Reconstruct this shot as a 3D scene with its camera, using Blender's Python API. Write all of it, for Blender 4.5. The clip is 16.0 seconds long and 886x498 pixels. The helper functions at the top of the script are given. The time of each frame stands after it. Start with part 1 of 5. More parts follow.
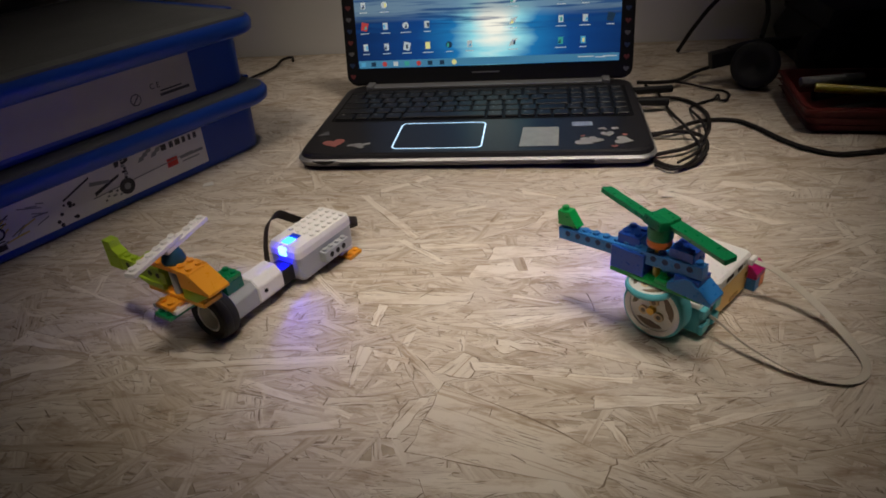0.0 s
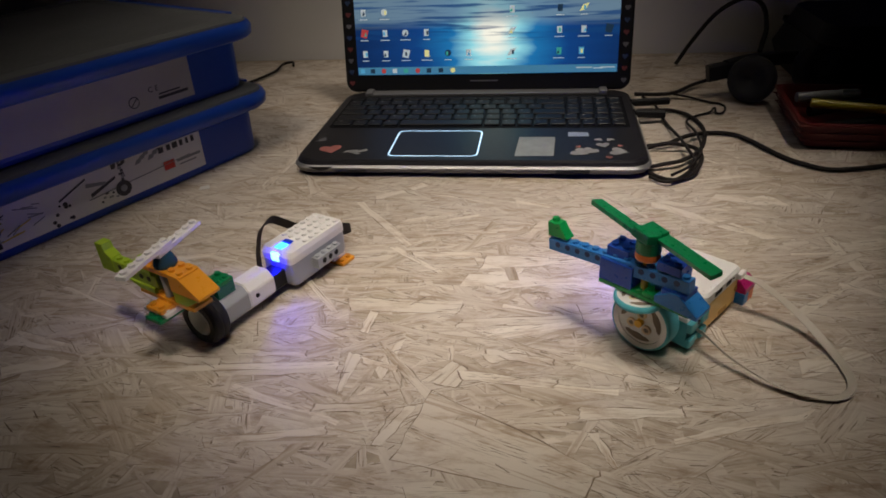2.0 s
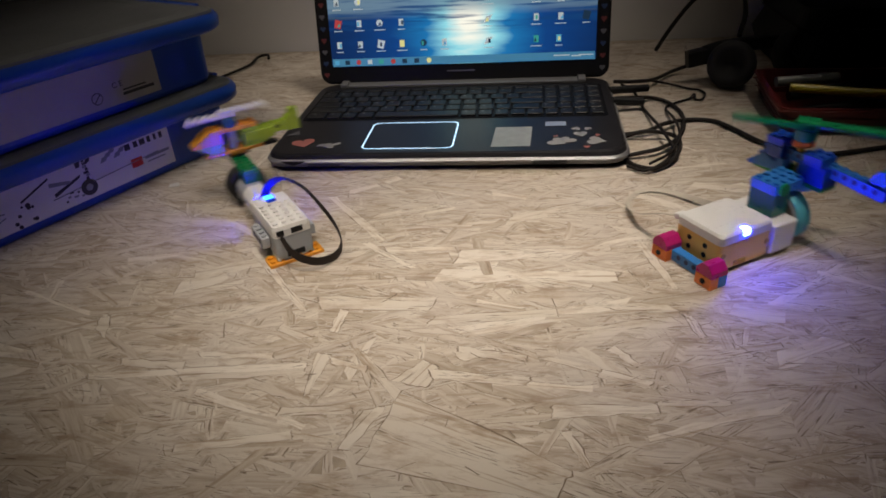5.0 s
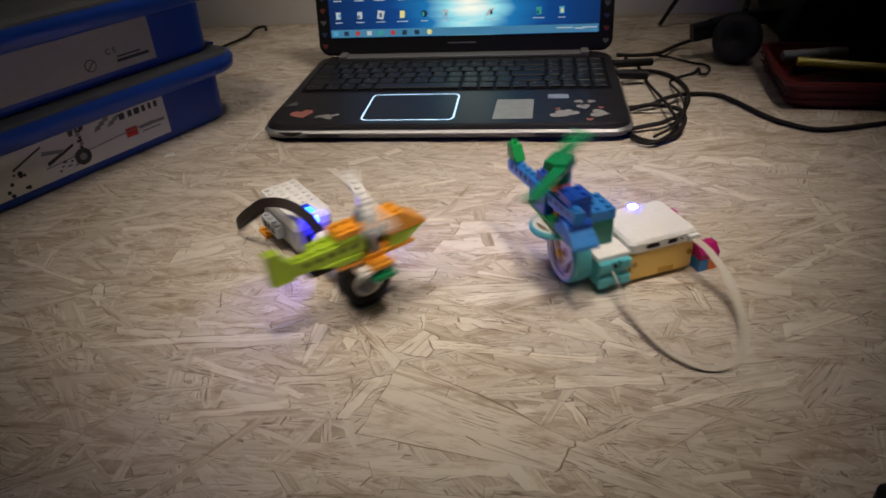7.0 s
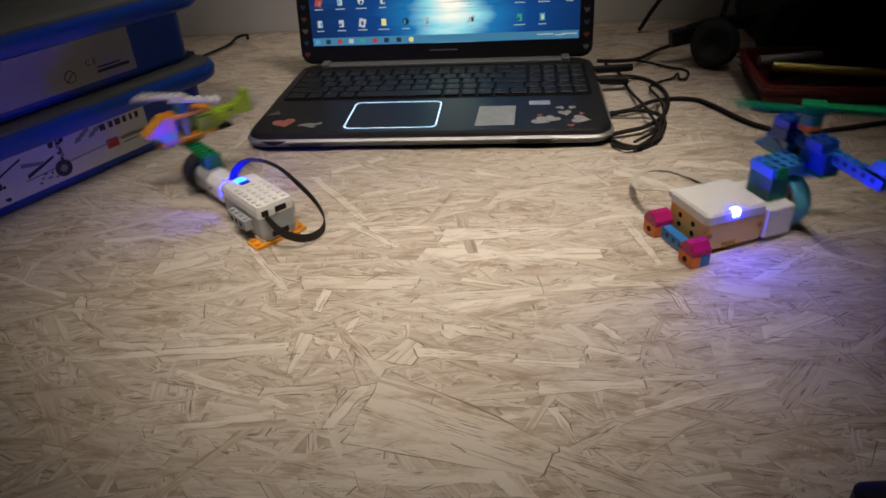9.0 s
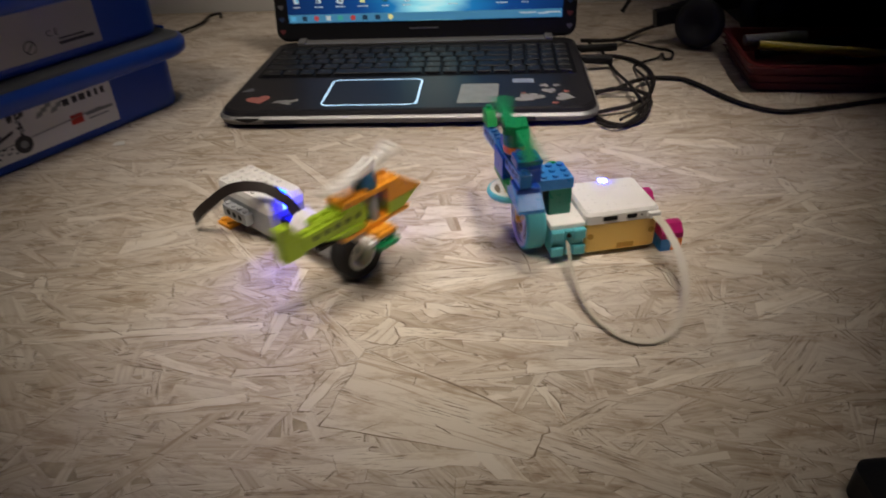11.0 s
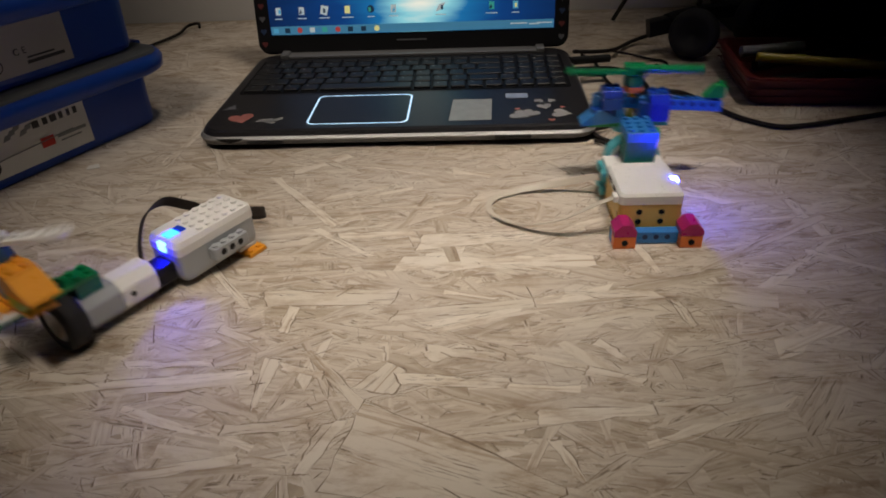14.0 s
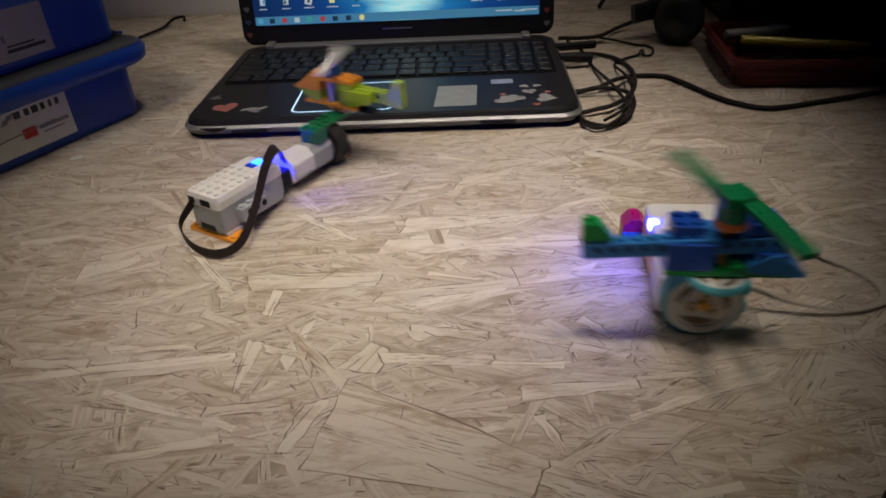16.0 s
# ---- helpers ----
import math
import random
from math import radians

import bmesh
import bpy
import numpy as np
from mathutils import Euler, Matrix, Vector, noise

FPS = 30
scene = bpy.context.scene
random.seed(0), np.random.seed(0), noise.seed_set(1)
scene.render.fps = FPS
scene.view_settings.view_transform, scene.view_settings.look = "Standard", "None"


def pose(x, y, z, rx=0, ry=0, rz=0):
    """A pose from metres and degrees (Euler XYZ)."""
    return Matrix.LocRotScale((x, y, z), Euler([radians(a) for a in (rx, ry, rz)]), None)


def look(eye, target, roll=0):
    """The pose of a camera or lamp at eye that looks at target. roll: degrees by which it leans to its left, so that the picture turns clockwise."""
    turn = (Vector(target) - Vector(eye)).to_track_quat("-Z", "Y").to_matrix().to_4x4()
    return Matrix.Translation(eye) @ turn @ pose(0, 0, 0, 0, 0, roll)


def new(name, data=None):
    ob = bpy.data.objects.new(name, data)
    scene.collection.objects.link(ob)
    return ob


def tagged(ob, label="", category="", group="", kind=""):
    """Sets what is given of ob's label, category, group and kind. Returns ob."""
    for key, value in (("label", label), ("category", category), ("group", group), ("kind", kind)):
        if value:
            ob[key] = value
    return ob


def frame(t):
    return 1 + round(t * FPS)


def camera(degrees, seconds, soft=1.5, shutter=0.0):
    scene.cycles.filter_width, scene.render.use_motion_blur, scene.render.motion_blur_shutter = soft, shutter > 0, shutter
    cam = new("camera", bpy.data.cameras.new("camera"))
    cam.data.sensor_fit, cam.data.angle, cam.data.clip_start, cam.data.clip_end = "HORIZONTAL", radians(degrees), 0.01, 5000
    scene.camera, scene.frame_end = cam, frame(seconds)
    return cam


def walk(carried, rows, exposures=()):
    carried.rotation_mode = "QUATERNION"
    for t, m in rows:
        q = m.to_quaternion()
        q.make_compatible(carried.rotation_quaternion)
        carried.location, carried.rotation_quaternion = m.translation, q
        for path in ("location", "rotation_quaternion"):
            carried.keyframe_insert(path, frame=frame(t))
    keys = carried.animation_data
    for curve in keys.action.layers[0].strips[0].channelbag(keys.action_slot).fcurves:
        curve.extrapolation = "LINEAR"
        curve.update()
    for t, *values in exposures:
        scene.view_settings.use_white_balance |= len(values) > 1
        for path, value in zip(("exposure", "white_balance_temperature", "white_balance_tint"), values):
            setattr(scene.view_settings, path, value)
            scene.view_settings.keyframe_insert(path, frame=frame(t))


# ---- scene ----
cam = camera(67.6, 16.0, soft=1.75, shutter=0.8)
PATH = [
    (0, (0.073, -0.627, 0.294), (-0.22, 1.062, -0.736), -4.7),
    (0.5, (0.074, -0.628, 0.294), (-0.232, 1.058, -0.736), -5.1),
    (1, (0.073, -0.628, 0.295), (-0.247, 1.049, -0.747), -4.9),
    (1.5, (0.077, -0.625, 0.294), (-0.25, 1.049, -0.751), -5.1),
    (2, (0.08, -0.627, 0.297), (-0.214, 1.07, -0.719), -3.6),
    (2.5, (0.078, -0.626, 0.295), (-0.237, 1.065, -0.724), -4.1),
    (3, (0.077, -0.625, 0.291), (-0.263, 1.057, -0.735), -4.6),
    (3.5, (0.08, -0.624, 0.289), (-0.259, 1.049, -0.753), -5.1),
    (4, (0.087, -0.622, 0.29), (-0.214, 1.059, -0.751), -5.1),
    (4.2, (0.093, -0.62, 0.292), (-0.19, 1.067, -0.745), -5.2),
    (6.3, (0.089, -0.607, 0.289), (-0.176, 1.067, -0.773), -3.4),
    (6.5, (0.087, -0.608, 0.284), (-0.184, 1.058, -0.789), -3.6),
    (7, (0.089, -0.61, 0.28), (-0.168, 1.049, -0.807), -3.8),
    (7.5, (0.093, -0.611, 0.282), (-0.138, 1.053, -0.803), -4.0),
    (8, (0.094, -0.611, 0.284), (-0.122, 1.06, -0.794), -3.9),
    (10.5, (0.087, -0.607, 0.273), (-0.131, 1.063, -0.805), -3.8),
    (11, (0.087, -0.6, 0.263), (-0.066, 1.063, -0.837), -2.8),
    (11.5, (0.088, -0.578, 0.255), (-0.010, 1.064, -0.888), -3.3),
    (12, (0.088, -0.556, 0.251), (0.028, 1.076, -0.904), -3.8),
    (12.5, (0.086, -0.55, 0.262), (0.033, 1.1, -0.867), -3.3),
    (13, (0.082, -0.56, 0.264), (0.023, 1.099, -0.85), -2.7),
    (13.5, (0.079, -0.564, 0.271), (-0.002, 1.101, -0.835), -2.7),
    (14, (0.074, -0.566, 0.268), (-0.026, 1.1, -0.834), -2.6),
    (14.5, (0.077, -0.572, 0.253), (-0.026, 1.082, -0.866), -3.2),
    (15, (0.082, -0.571, 0.252), (-0.015, 1.075, -0.88), -3.5),
    (15.5, (0.081, -0.571, 0.256), (-0.005, 1.083, -0.866), -3.1),
    (16, (0.081, -0.571, 0.258), (-0.003, 1.092, -0.851), -3.2),
]
walk(cam, [(t, look(eye, target, roll)) for t, eye, target, roll in PATH], exposures=[(0, -0.08), (8, 0.08), (11.5, 0.02), (13, -0.20), (14.5, -0.22), (16, -0.12)])

# ---- world and light ----
world = bpy.data.worlds.new("room_air")
scene.world = world
world.use_nodes = True
world.node_tree.nodes["Background"].inputs[0].default_value = (0.9, 0.95, 1.0, 1)
world.node_tree.nodes["Background"].inputs[1].default_value = 0.012


def lamp(name, kind, energy, color, m, **kw):
    data = bpy.data.lights.new(name, kind)
    data.energy, data.color = energy, color
    for key, value in kw.items():
        if key == "size":
            data.size = value
        if key == "soft":
            data.shadow_soft_size = value
        if key == "cone":
            data.spot_size, data.spot_blend = radians(value), 0.8
    ob = new(name, data)
    ob.matrix_world = m
    return ob


# added unseen spots on table and wall behind, fading light toward the view's edges
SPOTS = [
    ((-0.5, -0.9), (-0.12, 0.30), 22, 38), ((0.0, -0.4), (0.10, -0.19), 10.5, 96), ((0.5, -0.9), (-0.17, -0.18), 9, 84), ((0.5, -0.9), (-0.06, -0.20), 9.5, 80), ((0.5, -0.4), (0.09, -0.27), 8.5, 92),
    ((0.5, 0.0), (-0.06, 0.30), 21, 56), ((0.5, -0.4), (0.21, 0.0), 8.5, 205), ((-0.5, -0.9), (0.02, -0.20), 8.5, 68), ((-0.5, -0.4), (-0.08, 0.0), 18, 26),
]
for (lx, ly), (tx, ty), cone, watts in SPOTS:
    lamp("vignette_spot", "SPOT", watts, (1.0, 0.878, 0.755), look((lx, ly, 2.05), (tx, ty, 0)), soft=0.18, cone=cone)

# ---- materials ----


def material(name, color, rough=0.5, metal=0.0, var=0.12, scale=40.0, bump=0.0, bump_scale=300.0, spec=0.5, emit=None, emit_strength=0.0, vary=0.0):
    m = bpy.data.materials.new(name)
    m.use_nodes = True
    nt = m.node_tree
    b = nt.nodes["Principled BSDF"]
    b.inputs["Roughness"].default_value = rough
    b.inputs["Metallic"].default_value = metal
    b.inputs["Specular IOR Level"].default_value = spec
    tc = nt.nodes.new("ShaderNodeTexCoord")
    n = nt.nodes.new("ShaderNodeTexNoise")
    n.inputs["Scale"].default_value = scale
    n.inputs["Detail"].default_value = 6
    nt.links.new(tc.outputs["Object"], n.inputs["Vector"])
    ramp = nt.nodes.new("ShaderNodeMixRGB")
    ramp.inputs[1].default_value = (*[c * (1 - var) for c in color], 1)
    ramp.inputs[2].default_value = (*[min(1, c * (1 + var)) for c in color], 1)
    nt.links.new(n.outputs["Fac"], ramp.inputs[0])
    last = ramp.outputs[0]
    if vary:
        oi = nt.nodes.new("ShaderNodeObjectInfo")
        hsv = nt.nodes.new("ShaderNodeHueSaturation")
        mr = nt.nodes.new("ShaderNodeMapRange")
        mr.inputs[3].default_value, mr.inputs[4].default_value = 1 - vary, 1 + vary
        nt.links.new(oi.outputs["Random"], mr.inputs[0])
        nt.links.new(mr.outputs[0], hsv.inputs["Value"])
        nt.links.new(last, hsv.inputs["Color"])
        last = hsv.outputs[0]
    nt.links.new(last, b.inputs["Base Color"])
    n2 = nt.nodes.new("ShaderNodeTexNoise")
    n2.inputs["Scale"].default_value = bump_scale
    nt.links.new(tc.outputs["Object"], n2.inputs["Vector"])
    rr = nt.nodes.new("ShaderNodeMapRange")
    rr.inputs[3].default_value, rr.inputs[4].default_value = max(0, rough - 0.08), min(1, rough + 0.08)
    nt.links.new(n2.outputs["Fac"], rr.inputs[0])
    nt.links.new(rr.outputs[0], b.inputs["Roughness"])
    if bump:
        bp = nt.nodes.new("ShaderNodeBump")
        bp.inputs["Strength"].default_value = bump
        bp.inputs["Distance"].default_value = 0.001
        nt.links.new(n2.outputs["Fac"], bp.inputs["Height"])
        nt.links.new(bp.outputs[0], b.inputs["Normal"])
    if emit:
        b.inputs["Emission Color"].default_value = (*emit, 1)
        b.inputs["Emission Strength"].default_value = emit_strength
    return m


M_WEBGAP = material("shaded_opening_plastic", (0.21, 0.165, 0.115), 0.6)
M_CREAM = material("cream_brick_plastic", (0.74, 0.58, 0.36), 0.35, var=0.05)
M_WHITE = material("white_brick_plastic", (0.80, 0.79, 0.765), 0.3, var=0.04)
M_LGREY = material("light_grey_plastic", (0.36, 0.38, 0.40), 0.35, var=0.05)
M_DGREY = material("dark_grey_plastic", (0.10, 0.11, 0.13), 0.35)
M_ORANGE = material("bright_orange_plastic", (0.80, 0.33, 0.025), 0.3, var=0.05)
M_ORED = material("coral_orange_plastic", (0.80, 0.20, 0.04), 0.3, var=0.05)
M_NAVY = material("shaded_blue_peg_hole", (0.006, 0.035, 0.13), 0.5)
M_OLIVE = material("shaded_lime_peg_hole", (0.035, 0.045, 0.01), 0.5)
M_LIME = material("lime_plastic", (0.36, 0.52, 0.03), 0.3, var=0.05)
M_GREEN = material("green_plastic", (0.004, 0.20, 0.07), 0.3, var=0.06)
M_BGREEN = material("bright_green_plastic", (0.004, 0.28, 0.06), 0.3, var=0.06)
M_DGREEN = material("dark_teal_green_plastic", (0.0, 0.13, 0.09), 0.3, var=0.06)
M_BLUE = material("blue_plastic", (0.01, 0.07, 0.42), 0.3, var=0.06)
M_AZURE = material("azure_plastic", (0.03, 0.20, 0.55), 0.3, var=0.06)
M_TURQ = material("turquoise_rubber", (0.10, 0.45, 0.52), 0.5, var=0.06)
M_TURQP = material("turquoise_plastic", (0.09, 0.43, 0.49), 0.35, var=0.06)
M_AMBER = material("shaded_yellow_plastic", (0.50, 0.27, 0.035), 0.4, var=0.1)
M_YELLOW = material("yellow_plastic", (0.82, 0.48, 0.04), 0.32, var=0.05)
M_MAGENTA = material("magenta_plastic", (0.42, 0.01, 0.14), 0.3, var=0.06)
M_TRANS = material("smoky_blue_translucent_plastic", (0.03, 0.09, 0.16), 0.12, var=0.1)
M_TYRE = material("black_rubber", (0.012, 0.012, 0.013), 0.75, var=0.2, bump=0.3, bump_scale=900)
M_CORD = material("black_cord_rubber", (0.014, 0.011, 0.010), 0.65, spec=0.25, var=0.2)
M_BLACK = material("black_plastic", (0.008, 0.008, 0.009), 0.5, spec=0.25, var=0.2, bump=0.1, bump_scale=1500)
M_KEY = material("keycap_plastic", (0.011, 0.011, 0.012), 0.42, var=0.2, vary=0.25, spec=0.35)
M_WELL = material("keyboard_well_plastic", (0.004, 0.004, 0.005), 0.6, spec=0.2)
M_KEYMARK = material("key_print", (0.20, 0.20, 0.21), 0.5)
M_DECK = material("brushed_dark_metal", (0.021, 0.020, 0.023), 0.36, metal=0.3, var=0.25, scale=200, bump=0.08, bump_scale=1200)
M_SILVER = material("brushed_silver_metal", (0.27, 0.27, 0.27), 0.42, metal=0.6, var=0.1, scale=300)
M_LEDW = material("pad_light_strip", (0.7, 0.8, 1), 0.4, emit=(0.42, 0.72, 1.0), emit_strength=1.25)
M_LEDB = material("blue_status_light", (0.1, 0.2, 1), 0.4, emit=(0.006, 0.012, 1.0), emit_strength=500)
M_LEDC = material("cyan_status_light", (0.1, 0.6, 1), 0.4, emit=(0.006, 0.05, 1.0), emit_strength=17)
M_BOXB = material("blue_box_plastic", (0.006, 0.045, 0.30), 0.38, var=0.1, bump=0.1, bump_scale=700)
M_LID = material("frosted_lid_plastic", (0.095, 0.098, 0.098), 0.5, var=0.25, scale=25)
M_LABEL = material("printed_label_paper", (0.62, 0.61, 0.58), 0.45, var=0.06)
M_LABEL_GREY = material("grey_label_paper", (0.33, 0.31, 0.29), 0.5, var=0.15, scale=20)
M_INK = material("black_print", (0.02, 0.02, 0.022), 0.5)
M_INKG = material("grey_print", (0.2, 0.21, 0.21), 0.5, var=0.3)
M_INKR = material("red_print", (0.55, 0.03, 0.02), 0.5)
M_INKY = material("yellow_print", (0.55, 0.42, 0.03), 0.5)
M_RED = material("dark_red_basket_plastic", (0.12, 0.013, 0.011), 0.5, var=0.2)
M_PENY = material("yellow_pen_plastic", (0.62, 0.50, 0.02), 0.35)
M_PENB = material("blue_pen_plastic", (0.03, 0.09, 0.32), 0.35)
M_PINK = material("pink_sticker", (0.36, 0.13, 0.11), 0.5, var=0.15)
M_STKW = material("white_sticker", (0.29, 0.29, 0.29), 0.5, var=0.15)
M_STKG = material("silver_worn_sticker", (0.34, 0.35, 0.33), 0.42, metal=0.2, var=0.25, scale=90)
M_WALL = material("white_wall_paint", (0.76, 0.75, 0.73), 0.8, var=0.06, scale=6, bump=0.2, bump_scale=150)
M_CABLEW = material("white_flat_cable", (0.55, 0.50, 0.42), 0.45, var=0.04)
# unseen room surfaces, coloured dark to hold back bounced light
M_ROOM = material("dark_room_shell", (0.14, 0.135, 0.13), 0.9, var=0.06, scale=3)

# ---- mesh helpers ----


def mesh_of(bm, name, mat, smooth=False):
    me = bpy.data.meshes.new(name)
    bm.normal_update()
    bm.to_mesh(me)
    bm.free()
    for m in (mat if isinstance(mat, (list, tuple)) else [mat]):
        me.materials.append(m)
    if smooth:
        for p in me.polygons:
            p.use_smooth = True
    return me


SEAT = {}


def part(name, bm, mat, parent=None, label="", smooth=False, at=None):
    """Links a mesh as one part; SEAT holds where the group of parts being built sits on its thing."""
    ob = new(name, mesh_of(bm, name, mat, smooth))
    if parent is not None and parent.name in SEAT:
        at = SEAT[parent.name] @ (at if at is not None else Matrix())
    if parent is not None:
        ob.parent = parent
    if at is not None:
        ob.matrix_basis = at
    return tagged(ob, label)


def shared(name, me, parent, at):
    ob = new(name, me)
    ob.parent = parent
    ob.matrix_basis = at
    return ob


def add_box(bm, x0, x1, y0, y1, z0, z1, bevel=0.0, m=None, seg=2):
    g = bmesh.ops.create_cube(bm, size=1.0)["verts"]
    for v in g:
        v.co = Vector((x0 + (v.co.x + 0.5) * (x1 - x0), y0 + (v.co.y + 0.5) * (y1 - y0), z0 + (v.co.z + 0.5) * (z1 - z0)))
    if bevel:
        e = list({e for v in g for e in v.link_edges})
        r = bmesh.ops.bevel(bm, geom=e, offset=bevel, segments=seg, affect="EDGES", profile=0.5)
        g = list({v for f in r["faces"] for v in f.verts} | {v for v in g if v.is_valid})
    if m is not None:
        bmesh.ops.transform(bm, matrix=m, verts=g)
    return g


def add_cyl(bm, r, depth, m, seg=20, r2=None, bevel=0.0):
    g = bmesh.ops.create_cone(bm, cap_ends=True, segments=seg, radius1=r, radius2=r if r2 is None else r2, depth=depth, matrix=m)["verts"]
    return g


def add_prism(bm, outline, y0, y1, axes="xz", m=None):
    """An outline in two axes, drawn out along the third from y0 to y1."""
    rest = [a for a in "xyz" if a not in axes][0]
    ia, ib, ir = "xyz".index(axes[0]), "xyz".index(axes[1]), "xyz".index(rest)
    rows = []
    for w in (y0, y1):
        row = []
        for a, b in outline:
            c = [0.0, 0.0, 0.0]
            c[ia], c[ib], c[ir] = a, b, w
            row.append(bm.verts.new(c))
        rows.append(row)
    n = len(outline)
    bm.faces.new(rows[0])
    bm.faces.new(rows[1][::-1])
    for i in range(n):
        bm.faces.new((rows[0][i], rows[1][i], rows[1][(i + 1) % n], rows[0][(i + 1) % n]))
    vs = rows[0] + rows[1]
    bmesh.ops.recalc_face_normals(bm, faces=list({f for v in vs for f in v.link_faces}))
    if m is not None:
        bmesh.ops.transform(bm, matrix=m, verts=vs)
    return vs


def add_ring(bm, rows, seg=40):
    """A closed profile of (radius, height) turned round the z axis."""
    n = len(rows)
    vs = [[bm.verts.new((r * math.cos(2 * math.pi * k / seg), r * math.sin(2 * math.pi * k / seg), z)) for r, z in rows] for k in range(seg)]
    for k in range(seg):
        for i in range(n):
            bm.faces.new((vs[k][i], vs[(k + 1) % seg][i], vs[(k + 1) % seg][(i + 1) % n], vs[k][(i + 1) % n]))
    return [v for r in vs for v in r]


def smooth_path(points, steps=8):
    """A Catmull-Rom line through the points."""
    pts = [Vector(p) for p in points]
    pts = [2 * pts[0] - pts[1]] + pts + [2 * pts[-1] - pts[-2]]
    out = []
    for i in range(1, len(pts) - 2):
        a, b, c, d = pts[i - 1:i + 3]
        for k in range(steps):
            t = k / steps
            out.append(0.5 * ((2 * b) + (c - a) * t + (2 * a - 5 * b + 4 * c - d) * t * t + (3 * b - a - 3 * c + d) * t ** 3))
    out.append(pts[-2])
    return out


def add_tube(bm, points, r, seg=8, steps=8):
    line = smooth_path(points, steps)
    rings = []
    for i, p in enumerate(line):
        d = (line[min(i + 1, len(line) - 1)] - line[max(i - 1, 0)]).normalized()
        a = d.cross(Vector((0, 0, 1)))
        a = a.normalized() if a.length > 1e-4 else Vector((1, 0, 0))
        b = a.cross(d)
        rings.append([bm.verts.new(p + r * (a * math.cos(2 * math.pi * k / seg) + b * math.sin(2 * math.pi * k / seg))) for k in range(seg)])
    for i in range(len(rings) - 1):
        for k in range(seg):
            bm.faces.new((rings[i][k], rings[i][(k + 1) % seg], rings[i + 1][(k + 1) % seg], rings[i + 1][k]))
    bm.faces.new(rings[0])
    bm.faces.new(rings[-1][::-1])


def add_ribbon(bm, points, ways, width, thick, steps=10):
    """A flat cable through the points; ways are the directions across it."""
    line = smooth_path(points, steps)
    across = smooth_path(ways, steps)
    rings = []
    for i, p in enumerate(line):
        d = (line[min(i + 1, len(line) - 1)] - line[max(i - 1, 0)]).normalized()
        a = across[i]
        a = (a - d * a.dot(d)).normalized()
        b = a.cross(d)
        rings.append([bm.verts.new(p + a * (u * width / 2) + b * (v * thick / 2)) for u, v in ((-1, -0.4), (-0.85, -1), (0.85, -1), (1, -0.4), (1, 0.4), (0.85, 1), (-0.85, 1), (-1, 0.4))])
    for i in range(len(rings) - 1):
        for k in range(8):
            bm.faces.new((rings[i][k], rings[i][(k + 1) % 8], rings[i + 1][(k + 1) % 8], rings[i + 1][k]))
    bm.faces.new(rings[0])
    bm.faces.new(rings[-1][::-1])
    bmesh.ops.recalc_face_normals(bm, faces=bm.faces)


def add_band(bm, points, outward, width, thick, steps=10):
    """A flat cable whose broad side faces outward, given for each point."""
    line, face = smooth_path(points, steps), smooth_path(outward, steps)
    ways = []
    for i in range(len(line)):
        d = (line[min(i + 1, len(line) - 1)] - line[max(i - 1, 0)]).normalized()
        ways.append(face[i].cross(d).normalized())
    add_ribbon(bm, line, ways, width, thick, 1)


def add_text(body, size, at, mat, parent, name="lettering", extrude=0.0001):
    cu = bpy.data.curves.new(name, "FONT")
    cu.body, cu.size, cu.extrude = body, size, extrude
    cu.align_x, cu.align_y = "CENTER", "CENTER"
    tmp = new("tmp_text", cu)
    me = bpy.data.meshes.new_from_object(tmp.evaluated_get(bpy.context.evaluated_depsgraph_get()))
    bpy.data.objects.remove(tmp)
    bpy.data.curves.remove(cu)
    me.materials.clear()
    me.materials.append(mat)
    ob = new(name, me)
    ob.parent = parent
    ob.matrix_basis = at
    return ob


P = 0.008
STUD_R, STUD_H = 0.0024, 0.0017


def add_studs(bm, x0, y0, nx, ny, z):
    for i in range(nx):
        for j in range(ny):
            add_cyl(bm, STUD_R, STUD_H, Matrix.Translation((x0 + (i + 0.5) * P, y0 + (j + 0.5) * P, z + STUD_H / 2)), 12)


def brick(name, parent, mat, x, y, z, nx, ny, h=0.0096, studs=True, holes="", label=""):
    """A toy brick of nx by ny studs with its low corner at x, y, z."""
    bm = bmesh.new()
    g = 0.0001
    add_box(bm, x + g, x + nx * P - g, y + g, y + ny * P - g, z, z + h - g, 0.00035, seg=1)
    if studs:
        add_studs(bm, x, y, nx, ny, z + h)
    ob = part(name, bm, mat, parent, label)
    if holes:
        bm = bmesh.new()
        add_cyl(bm, 0.0020, (ny if holes == "x" else nx) * P + 0.0004, Matrix(), 14)
        # peg holes are solid plugs, the shade inside put into a darker colour
        me = mesh_of(bm, "peg_hole", M_NAVY if mat in (M_AZURE, M_BLUE) else M_OLIVE)
        for i in range((nx if holes == "x" else ny) - 1):
            if holes == "x":
                shared("peg_hole", me, ob, Matrix.Translation((x + (i + 1) * P, y + ny * P / 2, z + 0.0056)) @ pose(0, 0, 0, 90))
            else:
                shared("peg_hole", me, ob, Matrix.Translation((x + nx * P / 2, y + (i + 1) * P, z + 0.0056)) @ pose(0, 0, 0, 0, 90))
    return ob
# ---- STRUCTURE ----


